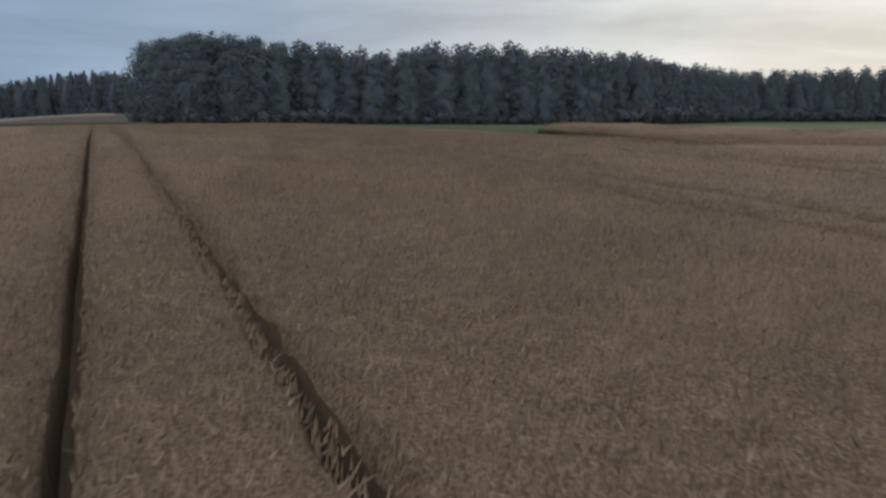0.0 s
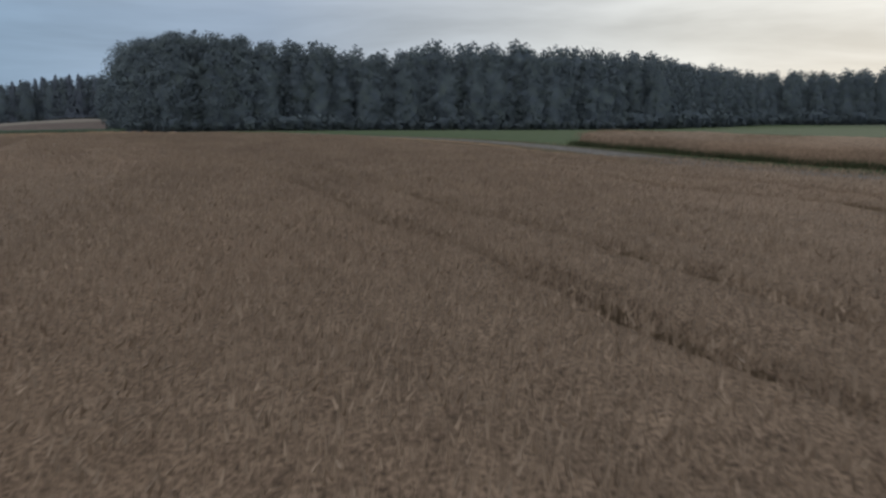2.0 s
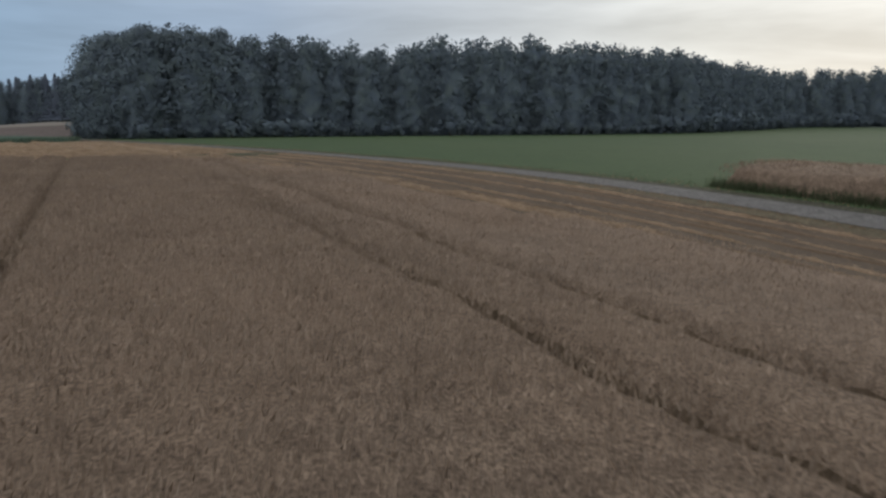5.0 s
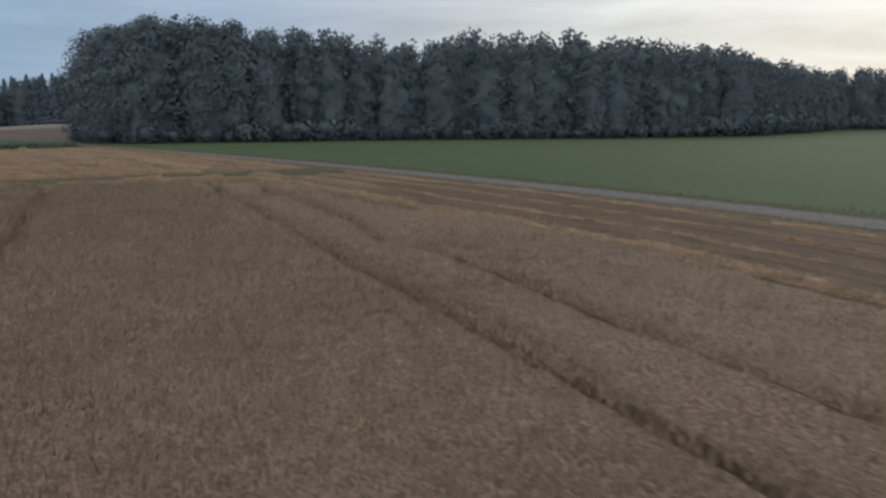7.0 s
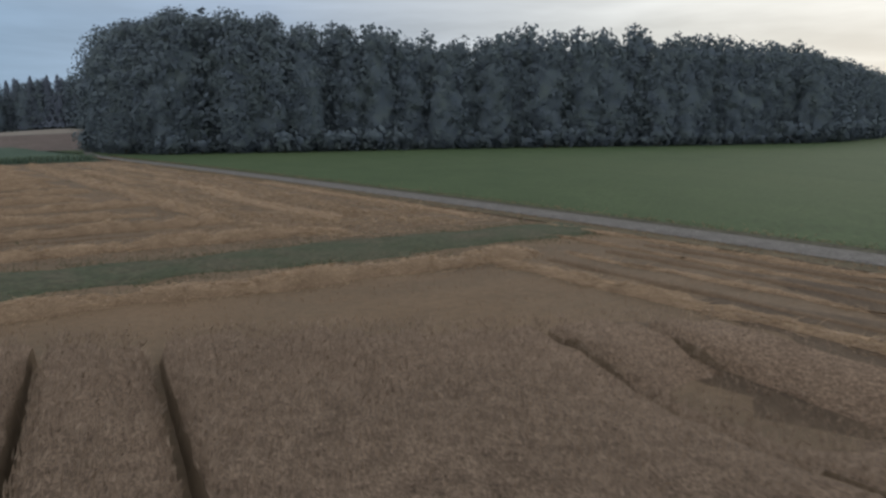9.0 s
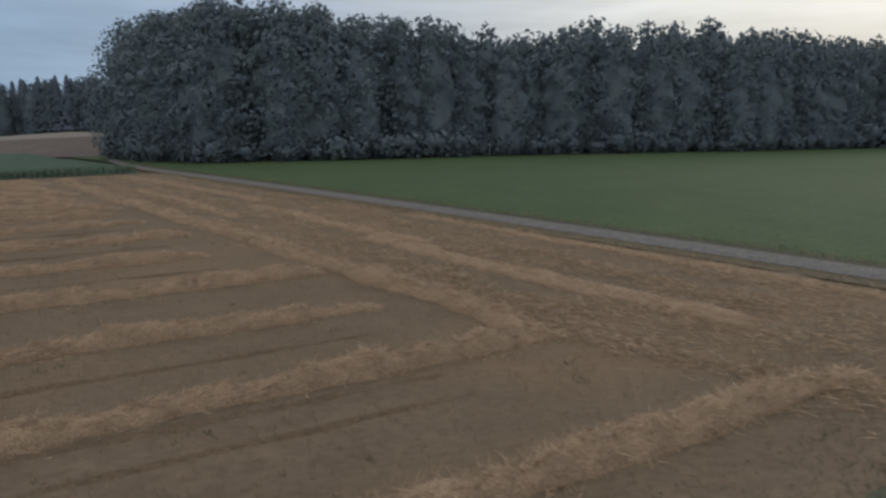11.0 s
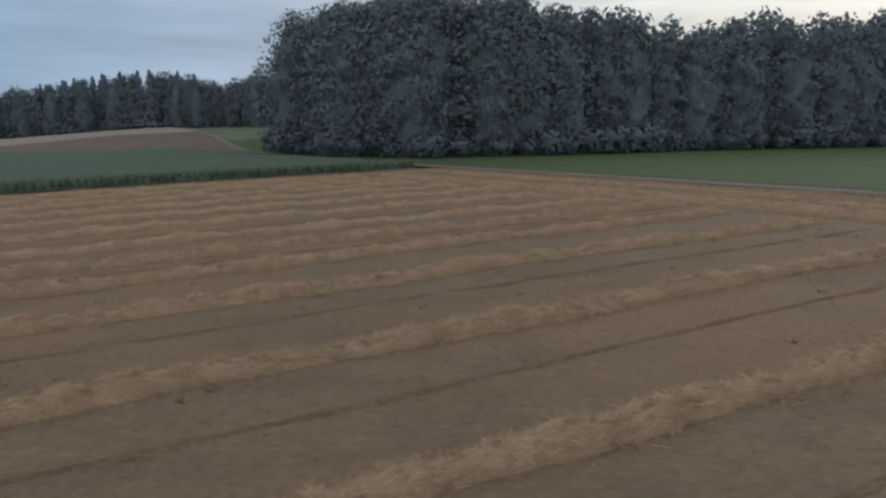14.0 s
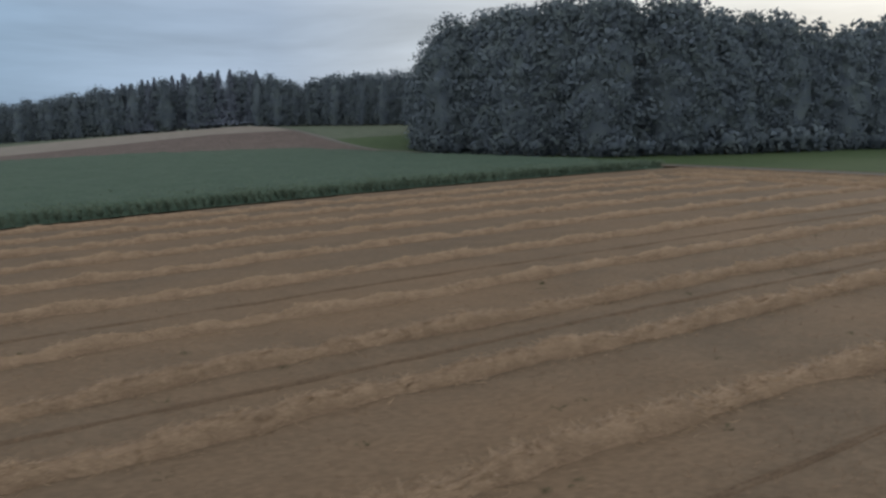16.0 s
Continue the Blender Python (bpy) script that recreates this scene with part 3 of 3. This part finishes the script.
def scattered_straw():
    """Thin chaff left lying flat between the rows, thicker in drifts along them."""
    rng = np.random.default_rng(17)
    n = 60000
    off, along = rng.uniform(99, 150, n), rng.uniform(-95, 22, n)
    p = off[:, None] * RN + along[:, None] * RU
    drift = np.sin(off * 2.4 + 0.4 * np.sin(along * 0.3)) * 0.5 + np.sin(off * 0.9 + 1.3) * 0.3 + 0.2 * np.sin(along * 0.7 + off)
    p = p[(rng.random(n) < 0.45 + 0.5 * drift) & (p @ TN < 33.8)]
    n = len(p)
    b = np.stack((p[:, 0], p[:, 1], land(p[:, 0], p[:, 1]) + rng.uniform(0.02, 0.07, n)), 1)
    turn = ROW_A + rng.normal(0, 0.7, n)
    tip = b + np.stack((np.cos(turn), np.sin(turn), rng.normal(0, 0.08, n)), 1) * rng.uniform(0.08, 0.26, n)[:, None]
    v, f = blades(b, tip, rng.uniform(0.005, 0.011, n), rng)
    tagged(new("scattered_straw", raw_mesh("scattered_straw", v, f, STUB)), "thin loose straw scattered over the stubble", "straw", kind="stuff")


scattered_straw()


def headland_straw():
    """Loose straw blown over the headland in drifts along the track."""
    rng = np.random.default_rng(18)
    n = 170000
    u, m = rng.uniform(97, 184, n), rng.uniform(23.0, 34.2, n)
    m2 = m + 0.9 * np.sin(u * 0.13 + 0.5) + 0.5 * np.sin(u * 0.37)
    drift = 0.3 * np.sin(m2 * 2.3) + 0.35 * np.sin(m2 * 1.1 + u * 0.31) * np.sin(u * 0.19 + 2) + 0.35 * np.sin(u * 0.83 + m2 * 1.7) * np.sin(u * 0.47 - m2 * 0.9)
    keep = rng.random(n) < np.clip(0.42 + 0.8 * drift, 0.06, 1) * np.interp(u, (97, 104, 150, 184), (0.3, 1, 0.7, 0.45)) * np.interp(m, (23, 24, 31, 34.2), (0.5, 1, 0.9, 0.35))
    u, m, drift = u[keep], m[keep], drift[keep]
    n = len(u)
    x, y = from_track(u, m)
    b = np.stack((x, y, land(x, y) + 0.03 + np.maximum(drift, 0) * rng.uniform(0.0, 0.14, n)), 1)
    turn = TRACK_A + rng.normal(0.35, 0.7, n)
    tip = b + np.stack((np.cos(turn), np.sin(turn), rng.normal(0.03, 0.12, n)), 1) * rng.uniform(0.14, 0.42, n)[:, None]
    v, f = blades(b, tip, rng.uniform(0.008, 0.016, n), rng)
    tagged(new("headland_straw", raw_mesh("headland_straw", v, f, STRAND)), "loose pale straw blown over the headland", "straw", kind="stuff")


headland_straw()


# ---- weedy green strip between two harvested parts ----
def green_strip():
    rng = np.random.default_rng(9)
    a = np.arange(-75, 25.5, 0.5)
    k = np.linspace(-1, 1, 13)
    off = 96.9 + (2.1 + 0.3 * np.sin(a * 0.5) + 0.2 * np.sin(a * 1.7 + 1) + rng.normal(0, 0.05, len(a)))[:, None] * k[None]
    xy = off[..., None] * RN + a[:, None, None] * RU
    h = (0.08 + rng.normal(0, 0.015, off.shape)) * (1 - k[None] ** 2) - 0.04 * (np.abs(k[None]) > 0.99)
    tagged(new("weed_strip", sheet_mesh("weed_strip", xy, land(xy[..., 0], xy[..., 1]) + h, WEEDS)), "low dark green weedy strip across the stubble", "weeds", kind="structure")
    n = 85000
    off = 96.9 + np.clip(rng.normal(0, 1.35, n), -3.3, 3.3)
    a = rng.uniform(-60, 27, n)
    p = off[:, None] * RN + a[:, None] * RU
    p = p[(p @ TN < 33.5) & ~in_wheat(p[:, 0], p[:, 1])]
    n = len(p)
    b = np.stack((p[:, 0], p[:, 1], land(p[:, 0], p[:, 1]) - 0.02), 1)
    tip = b + np.stack((rng.normal(0, 0.07, n), rng.normal(0, 0.07, n), rng.uniform(0.05, 0.14, n)), 1)
    v, f = blades(b, tip, rng.uniform(0.005, 0.012, n), rng)
    tagged(new("green_weeds", raw_mesh("green_weeds", v, f, GRASS)), "low green weeds in a strip across stubble", "weeds", kind="stuff")


green_strip()


def verge_grass():
    rng = np.random.default_rng(12)
    n = 30000
    u = rng.uniform(-60, 215, n)
    right = rng.random(n) < 0.55
    nn = track_line(u) + np.where(right, 1.7 + rng.exponential(0.5, n), -1.1 - rng.exponential(0.28, n))
    x, y = from_track(u, nn)
    b = np.stack((x, y, land(x, y)), 1)
    tip = b + np.stack((rng.normal(0, 0.1, n), rng.normal(0, 0.1, n), rng.uniform(0.05, 0.15, n)), 1)
    v, f = blades(b, tip, rng.uniform(0.01, 0.024, n), rng)
    g = right & (rng.random(n) < 0.5)
    for name, m, mat, lab in (("verge_grass", g, GRASS, "green grass tufts along the meadow edge"), ("dry_verge_grass", ~g, STUB, "dry pale grass tufts along the track")):
        vv = v.reshape(-1, 3, 3)[m].reshape(-1, 3)
        tagged(new(name, raw_mesh(name, vv, np.arange(len(vv)).reshape(-1, 3), mat)), lab, "grass", kind="stuff")


verge_grass()


def stubble_weeds():
    """Small dark green weeds scattered in tufts over the stubble."""
    rng = np.random.default_rng(23)
    tuft = 450
    off, along = rng.uniform(100, 150, tuft), rng.uniform(-95, 14, tuft)
    spot = off[:, None] * RN + along[:, None] * RU
    p = np.repeat(spot, 9, 0) + rng.normal(0, 0.09, (tuft * 9, 2))
    p = p[(p @ TN < 34.0) & ~in_wheat(p[:, 0], p[:, 1])]
    n = len(p)
    b = np.stack((p[:, 0], p[:, 1], land(p[:, 0], p[:, 1]) - 0.01), 1)
    tip = b + np.stack((rng.normal(0, 0.07, n), rng.normal(0, 0.07, n), rng.uniform(0.05, 0.12, n)), 1)
    v, f = blades(b, tip, rng.uniform(0.008, 0.016, n), rng)
    tagged(new("stubble_weeds", raw_mesh("stubble_weeds", v, f, GRASS)), "small dark green weed tufts among the stubble", "weeds", kind="stuff")


stubble_weeds()


# ---- maize beyond the stubble ----
def maize():
    rng = np.random.default_rng(14)
    us, ns = np.arange(0, 107, 1.5), np.concatenate([np.arange(-330, -160, 6.0), np.arange(-160, 33, 1.5)])
    u, n = np.meshgrid(us, ns, indexing="ij")
    deep_in = u
    u = u + far_edge(n) + 1.0
    x, y = from_track(u, n)
    h = 0.85 + 0.08 * np.sin(n * 0.4) * np.sin(u * 0.3) + rng.normal(0, 0.07, u.shape)
    h = h * step(0.0, 0.8, deep_in) * step(33.0, 31.0, n)
    h[0] = h[-1] = 0
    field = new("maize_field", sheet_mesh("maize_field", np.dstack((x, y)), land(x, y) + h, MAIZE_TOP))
    k = 9000
    nn = np.round(rng.uniform(-170, 32, k) / 0.7) * 0.7
    uu = far_edge(nn) + 0.9 + np.abs(rng.exponential(3.0, k))
    x, y = from_track(uu, nn)
    base = np.stack((x, y, land(x, y)), 1)
    vs, fs, at = [], [], 0
    for j in range(7):
        a = rng.uniform(0, 2 * math.pi, k)
        up = rng.uniform(0.1, 0.8, k)
        b = base + np.stack((0 * a, 0 * a, up), 1)
        tip = b + np.stack((0.4 * np.cos(a), 0.4 * np.sin(a), rng.uniform(0.1, 0.4, k)), 1)
        v, f = blades(b, tip, np.full(k, 0.045), rng)
        vs.append(v)
        fs.append(f + at)
        at += len(v)
    v, f = blades(base, base + np.stack((0 * x, 0 * x, rng.uniform(0.85, 1.2, k)), 1), np.full(k, 0.03), rng)
    tagged(part("maize_plants", raw_mesh("maize_plants", np.concatenate(vs + [v]), np.concatenate(fs + [f + at]), MAIZE), field, "upright dark green maize plants"), kind="stuff")
    tagged(field, "dense dark green field of young maize", "maize field", kind="stuff")


maize()


# ---- trees ----
def tube(path, radii, sides=7):
    path = np.asarray(path, float)
    v, f = [], []
    for i, (p, r) in enumerate(zip(path, radii)):
        d = path[min(i + 1, len(path) - 1)] - path[max(i - 1, 0)]
        d /= np.linalg.norm(d)
        a = np.cross(d, (0.3, 0.9, 0.1))
        a /= np.linalg.norm(a)
        b = np.cross(d, a)
        v += [p + r * (math.cos(2 * math.pi * k / sides) * a + math.sin(2 * math.pi * k / sides) * b) for k in range(sides)]
    for i in range(len(path) - 1):
        f += [(i * sides + k, i * sides + (k + 1) % sides, (i + 1) * sides + (k + 1) % sides, (i + 1) * sides + k) for k in range(sides)]
    return np.array(v), np.array(f)


def unit(v):
    return v / np.maximum(np.linalg.norm(v, axis=1), 1e-6)[:, None]


def leaf_cards(c, size, out, rng, droop=0.25):
    """Small bent leaf clumps, four-sided, lying roughly across the outward way with a random tilt. Points, triangles and rounded normals."""
    n = len(c)
    face = unit(out + rng.normal(0, 0.55, (n, 3)))
    a = unit(np.cross(face, rng.normal(size=(n, 3))))
    b = np.cross(face, a)
    s = size[:, None]
    lift = face * s * droop
    v = np.stack((c - a * s, c - b * s * 0.6 + lift, c + a * s, c + b * s * 0.6 + lift), 1).reshape(-1, 3)
    i = 4 * np.arange(n)[:, None]
    soft = unit(out + 0.25 * face)
    return v, np.concatenate((i + np.array([[0, 1, 2]]), i + np.array([[0, 2, 3]]))), np.repeat(soft, 4, 0)


def leaf_core(level, rng):
    """A rounded, uneven lump of leaves of unit size: points and triangles."""
    bm = bmesh.new()
    bmesh.ops.create_icosphere(bm, subdivisions=level, radius=1.0)
    v = np.array([p.co[:] for p in bm.verts])
    f = np.array([[p.index for p in q.verts] for q in bm.faces])
    bm.free()
    return v * rng.uniform(0.8, 1.15, len(v))[:, None], f


def broadleaf(tall, wide, low, seed, cards, size=0.42, core=0.72, name="broadleaf_tree"):
    """A tree with tapered trunk, limbs, and a crown of many leaf clumps on rounded boughs; low: where the crown begins."""
    rng = np.random.default_rng(seed)
    tree = new(name)
    trunk_v, trunk_f = tube([(0, 0, -0.3), (0.1, 0, tall * 0.2), (0.25, 0.15, tall * 0.5), (0.1, 0.3, tall * 0.82)], (tall * 0.018, tall * 0.014, tall * 0.009, tall * 0.003), 8)
    vs, fs, at = [trunk_v], [trunk_f], len(trunk_v)
    boughs = []
    n_b = int(46 + wide * 4)
    for k in range(n_b):
        h = low + (1 - low) * (k + rng.random()) / n_b
        r = wide * max(0.12, math.sin(math.pi * min(1, (h - low) / (1 - low) * 0.82 + 0.2)) ** 0.7) * rng.uniform(0.68, 1.02)
        a = k * 2.4 + rng.normal(0, 0.4)
        c = np.array((r * math.cos(a), r * math.sin(a), tall * h - 1.0))
        boughs.append((c, rng.uniform(0.95, 1.75) * wide / 4.6))
        if k % 5 == 0:
            p0 = np.array((0.15, 0.1, max(tall * (h - 0.16), tall * 0.12)))
            v, f = tube([p0, (p0 + c) / 2 + (0, 0, 0.4), c], (0.16, 0.1, 0.03), 4)
            vs.append(v)
            fs.append(f + at)
            at += len(v)
    part("trunk", raw_mesh("trunk", np.concatenate(vs), np.concatenate(fs), BARK, True), tree, "dark rough trunk with limbs")
    per = cards // n_b
    cs, ss, ways = [], [], []
    for c, r in boughs:
        d = rng.normal(size=(per, 3))
        d[:, 2] = d[:, 2] * 0.9 + 0.25
        d /= np.linalg.norm(d, axis=1)[:, None]
        q = c + d * (r * rng.uniform(0.6, 1.15, per))[:, None] * np.array((1.15, 1.15, 0.8))
        cs.append(q)
        ss.append(rng.uniform(0.55, 1.2, per) * size)
        ways.append(0.6 * d + 0.6 * np.array((c[0], c[1], 0)) / max(wide, 1) + np.array((0, 0, 0.1)))
    cs = np.concatenate(cs)
    cs[:, 2] = np.maximum(cs[:, 2], 0.4)
    v, f, nn = leaf_cards(cs, np.concatenate(ss), unit(np.concatenate(ways)), rng)
    # the dense inside of the crown
    hs, ring = np.linspace(low * 0.6, 0.95, 10), np.linspace(0, 2 * math.pi, 13)[:-1]
    prof = np.array([wide * max(0.1, math.sin(math.pi * min(1, max(h - low, 0) / (1 - low) * 0.82 + 0.2)) ** 0.7) for h in hs])
    rad = prof[:, None] * core * rng.uniform(0.68, 1.2, (10, 12))
    hull = np.stack((rad * np.cos(ring), rad * np.sin(ring), np.repeat(np.maximum(tall * hs - 1.4, 0.3)[:, None], 12, 1) + rng.normal(0, 0.3, (10, 12))), -1).reshape(-1, 3)
    i, j = np.meshgrid(np.arange(9), np.arange(12), indexing="ij")
    p00, p01, p10, p11 = [(x * 12 + y % 12).ravel() for x, y in ((i, j), (i, j + 1), (i + 1, j), (i + 1, j + 1))]
    hf = np.concatenate((np.stack((p00, p01, p11), 1), np.stack((p00, p11, p10), 1)))
    nn = np.concatenate((nn, unit(hull * np.array((1, 1, 0)) + np.array((0, 0, 0.8)))))
    f = np.concatenate((f, hf + len(v)))
    v = np.concatenate((v, hull))
    part("crown", raw_mesh("crown", v, f, HAZED_LEAF, True, nn), tree, "dense green leaves in rounded boughs, coloured bluer for haze")
    return tree


def conifer(tall, wide, seed, cards):
    rng = np.random.default_rng(seed)
    tree = new("spruce_tree")
    v, f = tube([(0, 0, -0.3), (0, 0, tall * 0.5), (0, 0, tall)], (0.25, 0.15, 0.02), 6)
    part("trunk", raw_mesh("trunk", v, f, BARK, True), tree)
    h = rng.random(cards) ** 1.3
    lay = np.floor(h * 14) / 14
    r = wide * (1 - h) ** 0.8 * rng.uniform(0.3, 1.0, cards) ** 0.5 * (1 - 0.5 * (h - lay) * 14) + 0.1
    a = rng.uniform(0, 2 * math.pi, cards)
    c = np.stack((r * np.cos(a), r * np.sin(a), tall * (0.06 + 0.94 * h)), 1)
    v, f, nn = leaf_cards(c, rng.uniform(0.32, 0.66, cards) * (1.6 - 0.8 * h), unit(np.stack((np.cos(a), np.sin(a), np.full(cards, 0.35)), 1)), rng, 0.1)
    ring = np.linspace(0, 2 * math.pi, 10)[:-1]
    kv = np.concatenate([np.stack((wide * 0.36 * (1 - k) ** 0.8 * np.cos(ring), wide * 0.36 * (1 - k) ** 0.8 * np.sin(ring), np.full(9, tall * (0.05 + 0.93 * k))), 1) for k in (0, 0.25, 0.5, 0.75, 0.97)])
    kf = np.array([(j * 9 + i, j * 9 + (i + 1) % 9, j * 9 + 9 + (i + 1) % 9) for j in range(4) for i in range(9)] + [(j * 9 + i, j * 9 + 9 + (i + 1) % 9, j * 9 + 9 + i) for j in range(4) for i in range(9)])
    nn = np.concatenate((nn, unit(np.stack((kv[:, 0], kv[:, 1], 0.3 * np.hypot(kv[:, 0], kv[:, 1])), 1))))
    f = np.concatenate((f, kf + len(v)))
    v = np.concatenate((v, kv))
    part("crown", raw_mesh("crown", v, f, HAZED_NEEDLE, True, nn), tree, "narrow pointed needle crown, coloured bluer for haze")
    return tree


def shrub(tall, wide, seed, cards):
    rng = np.random.default_rng(seed)
    bush = new("edge_shrub")
    vs, fs, at = [], [], 0
    for k in range(5):
        a = k * 1.26
        v, f = tube([(0, 0, -0.1), (0.2 * wide * math.cos(a), 0.2 * wide * math.sin(a), tall * 0.4), (0.5 * wide * math.cos(a), 0.5 * wide * math.sin(a), tall * 0.8)], (0.07, 0.05, 0.02), 5)
        vs.append(v)
        fs.append(f + at)
        at += len(v)
    part("stem", raw_mesh("stem", np.concatenate(vs), np.concatenate(fs), BARK), bush)
    d = rng.normal(size=(cards, 3))
    d /= np.linalg.norm(d, axis=1)[:, None]
    lump = 1 + 0.3 * np.sin(d[:, 0] * 5 + seed) * np.sin(d[:, 1] * 6) + 0.2 * np.sin(d[:, 2] * 7 + seed)
    c = d * (rng.uniform(0.5, 1, cards) ** 0.4 * lump)[:, None] * np.array((wide, wide, tall * 0.5)) + (0, 0, tall * 0.48)
    c[:, 2] = np.maximum(c[:, 2], 0.1)
    v, f, nn = leaf_cards(c, rng.uniform(0.27, 0.46, cards), unit(d + np.array((0, 0, 0.15))), rng)
    lv, lf = leaf_core(1, rng)
    nn, f = np.concatenate((nn, unit(lv))), np.concatenate((f, lf + len(v)))
    v = np.concatenate((v, np.maximum(lv * np.array((wide, wide, tall * 0.5)) * 0.55 + (0, 0, tall * 0.48), (-99, -99, 0.05))))
    part("foliage", raw_mesh("foliage", v, f, HAZED_LEAF, True, nn), bush)
    return bush


def stand(kinds, x, y, scale, rng, label, category, group):
    """One more tree of the given kinds at a place."""
    k = rng.integers(len(kinds))
    m = Matrix.Translation((x, y, float(land(x, y)) - 0.05)) @ Matrix.Rotation(rng.uniform(0, 6.28), 4, "Z") @ Matrix.Diagonal((scale * rng.uniform(0.92, 1.1), scale * rng.uniform(0.92, 1.1), scale, 1))
    ob = kinds[k]
    if ob.get("label") is None:
        ob.matrix_world = m
    else:
        src = ob
        keep = src.matrix_basis.copy()
        src.matrix_basis = Matrix()
        ob = copy_thing(src, m)
        src.matrix_basis = keep
    return tagged(ob, label, category, group)


rng = np.random.default_rng(40)
EDGE = [(-80, 350), (-84, 305), (-88.5, 264), (-86, 243), (-74, 221), (-59, 208), (-40, 211), (-20, 220), (2, 229), (22, 236), (45, 238), (70, 246), (100, 257), (135, 291), (172, 330), (215, 352), (270, 372), (340, 395), (420, 420)]
TOPS = [23, 25, 27, 27.5, 27.4, 27.2, 26.6, 26, 25, 28.6, 28, 27, 27, 25, 25, 26, 29, 31, 31]
edge = np.array(EDGE, float)
leg = np.concatenate([[0], np.cumsum(np.linalg.norm(np.diff(edge, axis=0), axis=1))])
broad = [broadleaf(25, 7.3, 0.08, 100 + k, 5000, 0.4) for k in range(4)] + [broadleaf(25, 6.4, 0.1, 120, 4600, 0.4)]
deep = [broadleaf(25, 6.5, 0.2, 140 + k, 900, 0.66) for k in range(2)]
for row, (back, gap) in enumerate(((5.0, 7.0), (11.0, 7.4), (19.0, 9.0))):
    s = 0.0
    while s < leg[-1]:
        p = np.array((np.interp(s, leg, edge[:, 0]), np.interp(s, leg, edge[:, 1])))
        q = np.array((np.interp(s + 1, leg, edge[:, 0]), np.interp(s + 1, leg, edge[:, 1])))
        d = q - p
        d /= max(np.linalg.norm(d), 1e-6)
        p = p + back * np.array((-d[1], d[0])) * (1 if d[0] * 1 + 0 > -2 else -1) + rng.normal(0, 1.1, 2)
        top = float(np.interp(s, leg, TOPS)) * ((0.97 if s < 150 else 0.86) if row == 0 else 1.0) * rng.uniform(0.95, 1.03)
        stand(broad if row == 0 or (row == 1 and 60 < s < 190) else deep, p[0], p[1], top / 25.0, rng, "tall dark green broadleaf tree at the wood's edge" if row == 0 else "tall broadleaf tree standing inside the wood", "tree", "trees of the wood")
        s += gap * rng.uniform(0.8, 1.2) * (1.0 if s < 330 else 1.5)
bushes = [shrub(4.5, 2.8, 200 + k, 380) for k in range(3)]
s = 0.0
while s < leg[-1]:
    p = np.array((np.interp(s, leg, edge[:, 0]), np.interp(s, leg, edge[:, 1]))) + rng.normal(0, 0.8, 2)
    stand(bushes, p[0], p[1], rng.uniform(0.6, 1.25) * (1.0 if s < 300 else 1.5), rng, "leafy green shrub at the foot of the wood", "shrub", "shrubs along the wood")
    s += rng.uniform(3.6, 6.0)
s = 0.0
while s < leg[-1]:
    p = np.array((np.interp(s, leg, edge[:, 0]), np.interp(s, leg, edge[:, 1])))
    q = np.array((np.interp(s + 1, leg, edge[:, 0]), np.interp(s + 1, leg, edge[:, 1]))) - p
    p = p + 8.0 * np.array((-q[1], q[0])) / max(np.linalg.norm(q), 1e-6) + rng.normal(0, 0.8, 2)
    stand(bushes, p[0], p[1], rng.uniform(1.3, 1.8), rng, "tall leafy shrub growing under the wood's trees", "shrub", "shrubs under the wood")
    s += rng.uniform(5.0, 7.0)

far_broad = [broadleaf(20, 7.0, 0.05, 300 + k, 1300, 0.52, 0.5) for k in range(2)]
spruces = [conifer(22, 6.6, 310 + k, 1100) for k in range(2)]
for row in range(3):
    for x in np.arange(-310, -84, 4.0 if row < 2 else 8.0):
        x2 = x + rng.normal(0, 1.2)
        y = 408 + 7 * row + (0.12 * max(0.0, x2 + 160)) * -1.6 + rng.normal(0, 1.5)
        pine = rng.random() < (0.62 if -206 < x2 < -140 else 0.08)
        hill = np.interp(x2, (-300, -230, -195, -160, -140, -128, -110, -90), (16, 17.5, 22, 24, 21, 19, 22, 22))
        if pine:
            stand(spruces, x2, y, hill / 22 * rng.uniform(0.92, 1.02), rng, "dark pointed spruce in the far wood", "tree", "spruces of the far wood")
        else:
            stand(far_broad, x2, y, hill / 20 * rng.uniform(0.86, 1.0), rng, "round-topped broadleaf tree in the far wood", "tree", "trees of the far wood")


# ---- far wooded hill ----
def far_hill():
    a = np.radians(np.arange(20, 75, 0.5))
    r = np.array((1500, 1700, 1900, 2100, 2400.0))
    aa, rr = np.meshgrid(a, r, indexing="ij")
    ridge = 40 + 135 * step(26, 44, np.degrees(aa)) + 5 * np.sin(aa * 60) + 3 * np.sin(aa * 173)
    z = -40 + ridge * np.array((0, 0.45, 0.8, 1.0, 0.7))[None]
    x, y = rr * np.sin(aa), rr * np.cos(aa)
    tagged(new("far_hill", sheet_mesh("far_hill", np.dstack((x, y)), z, HILL)), "distant hazy wooded hill on the skyline", "hill", kind="structure")


far_hill()
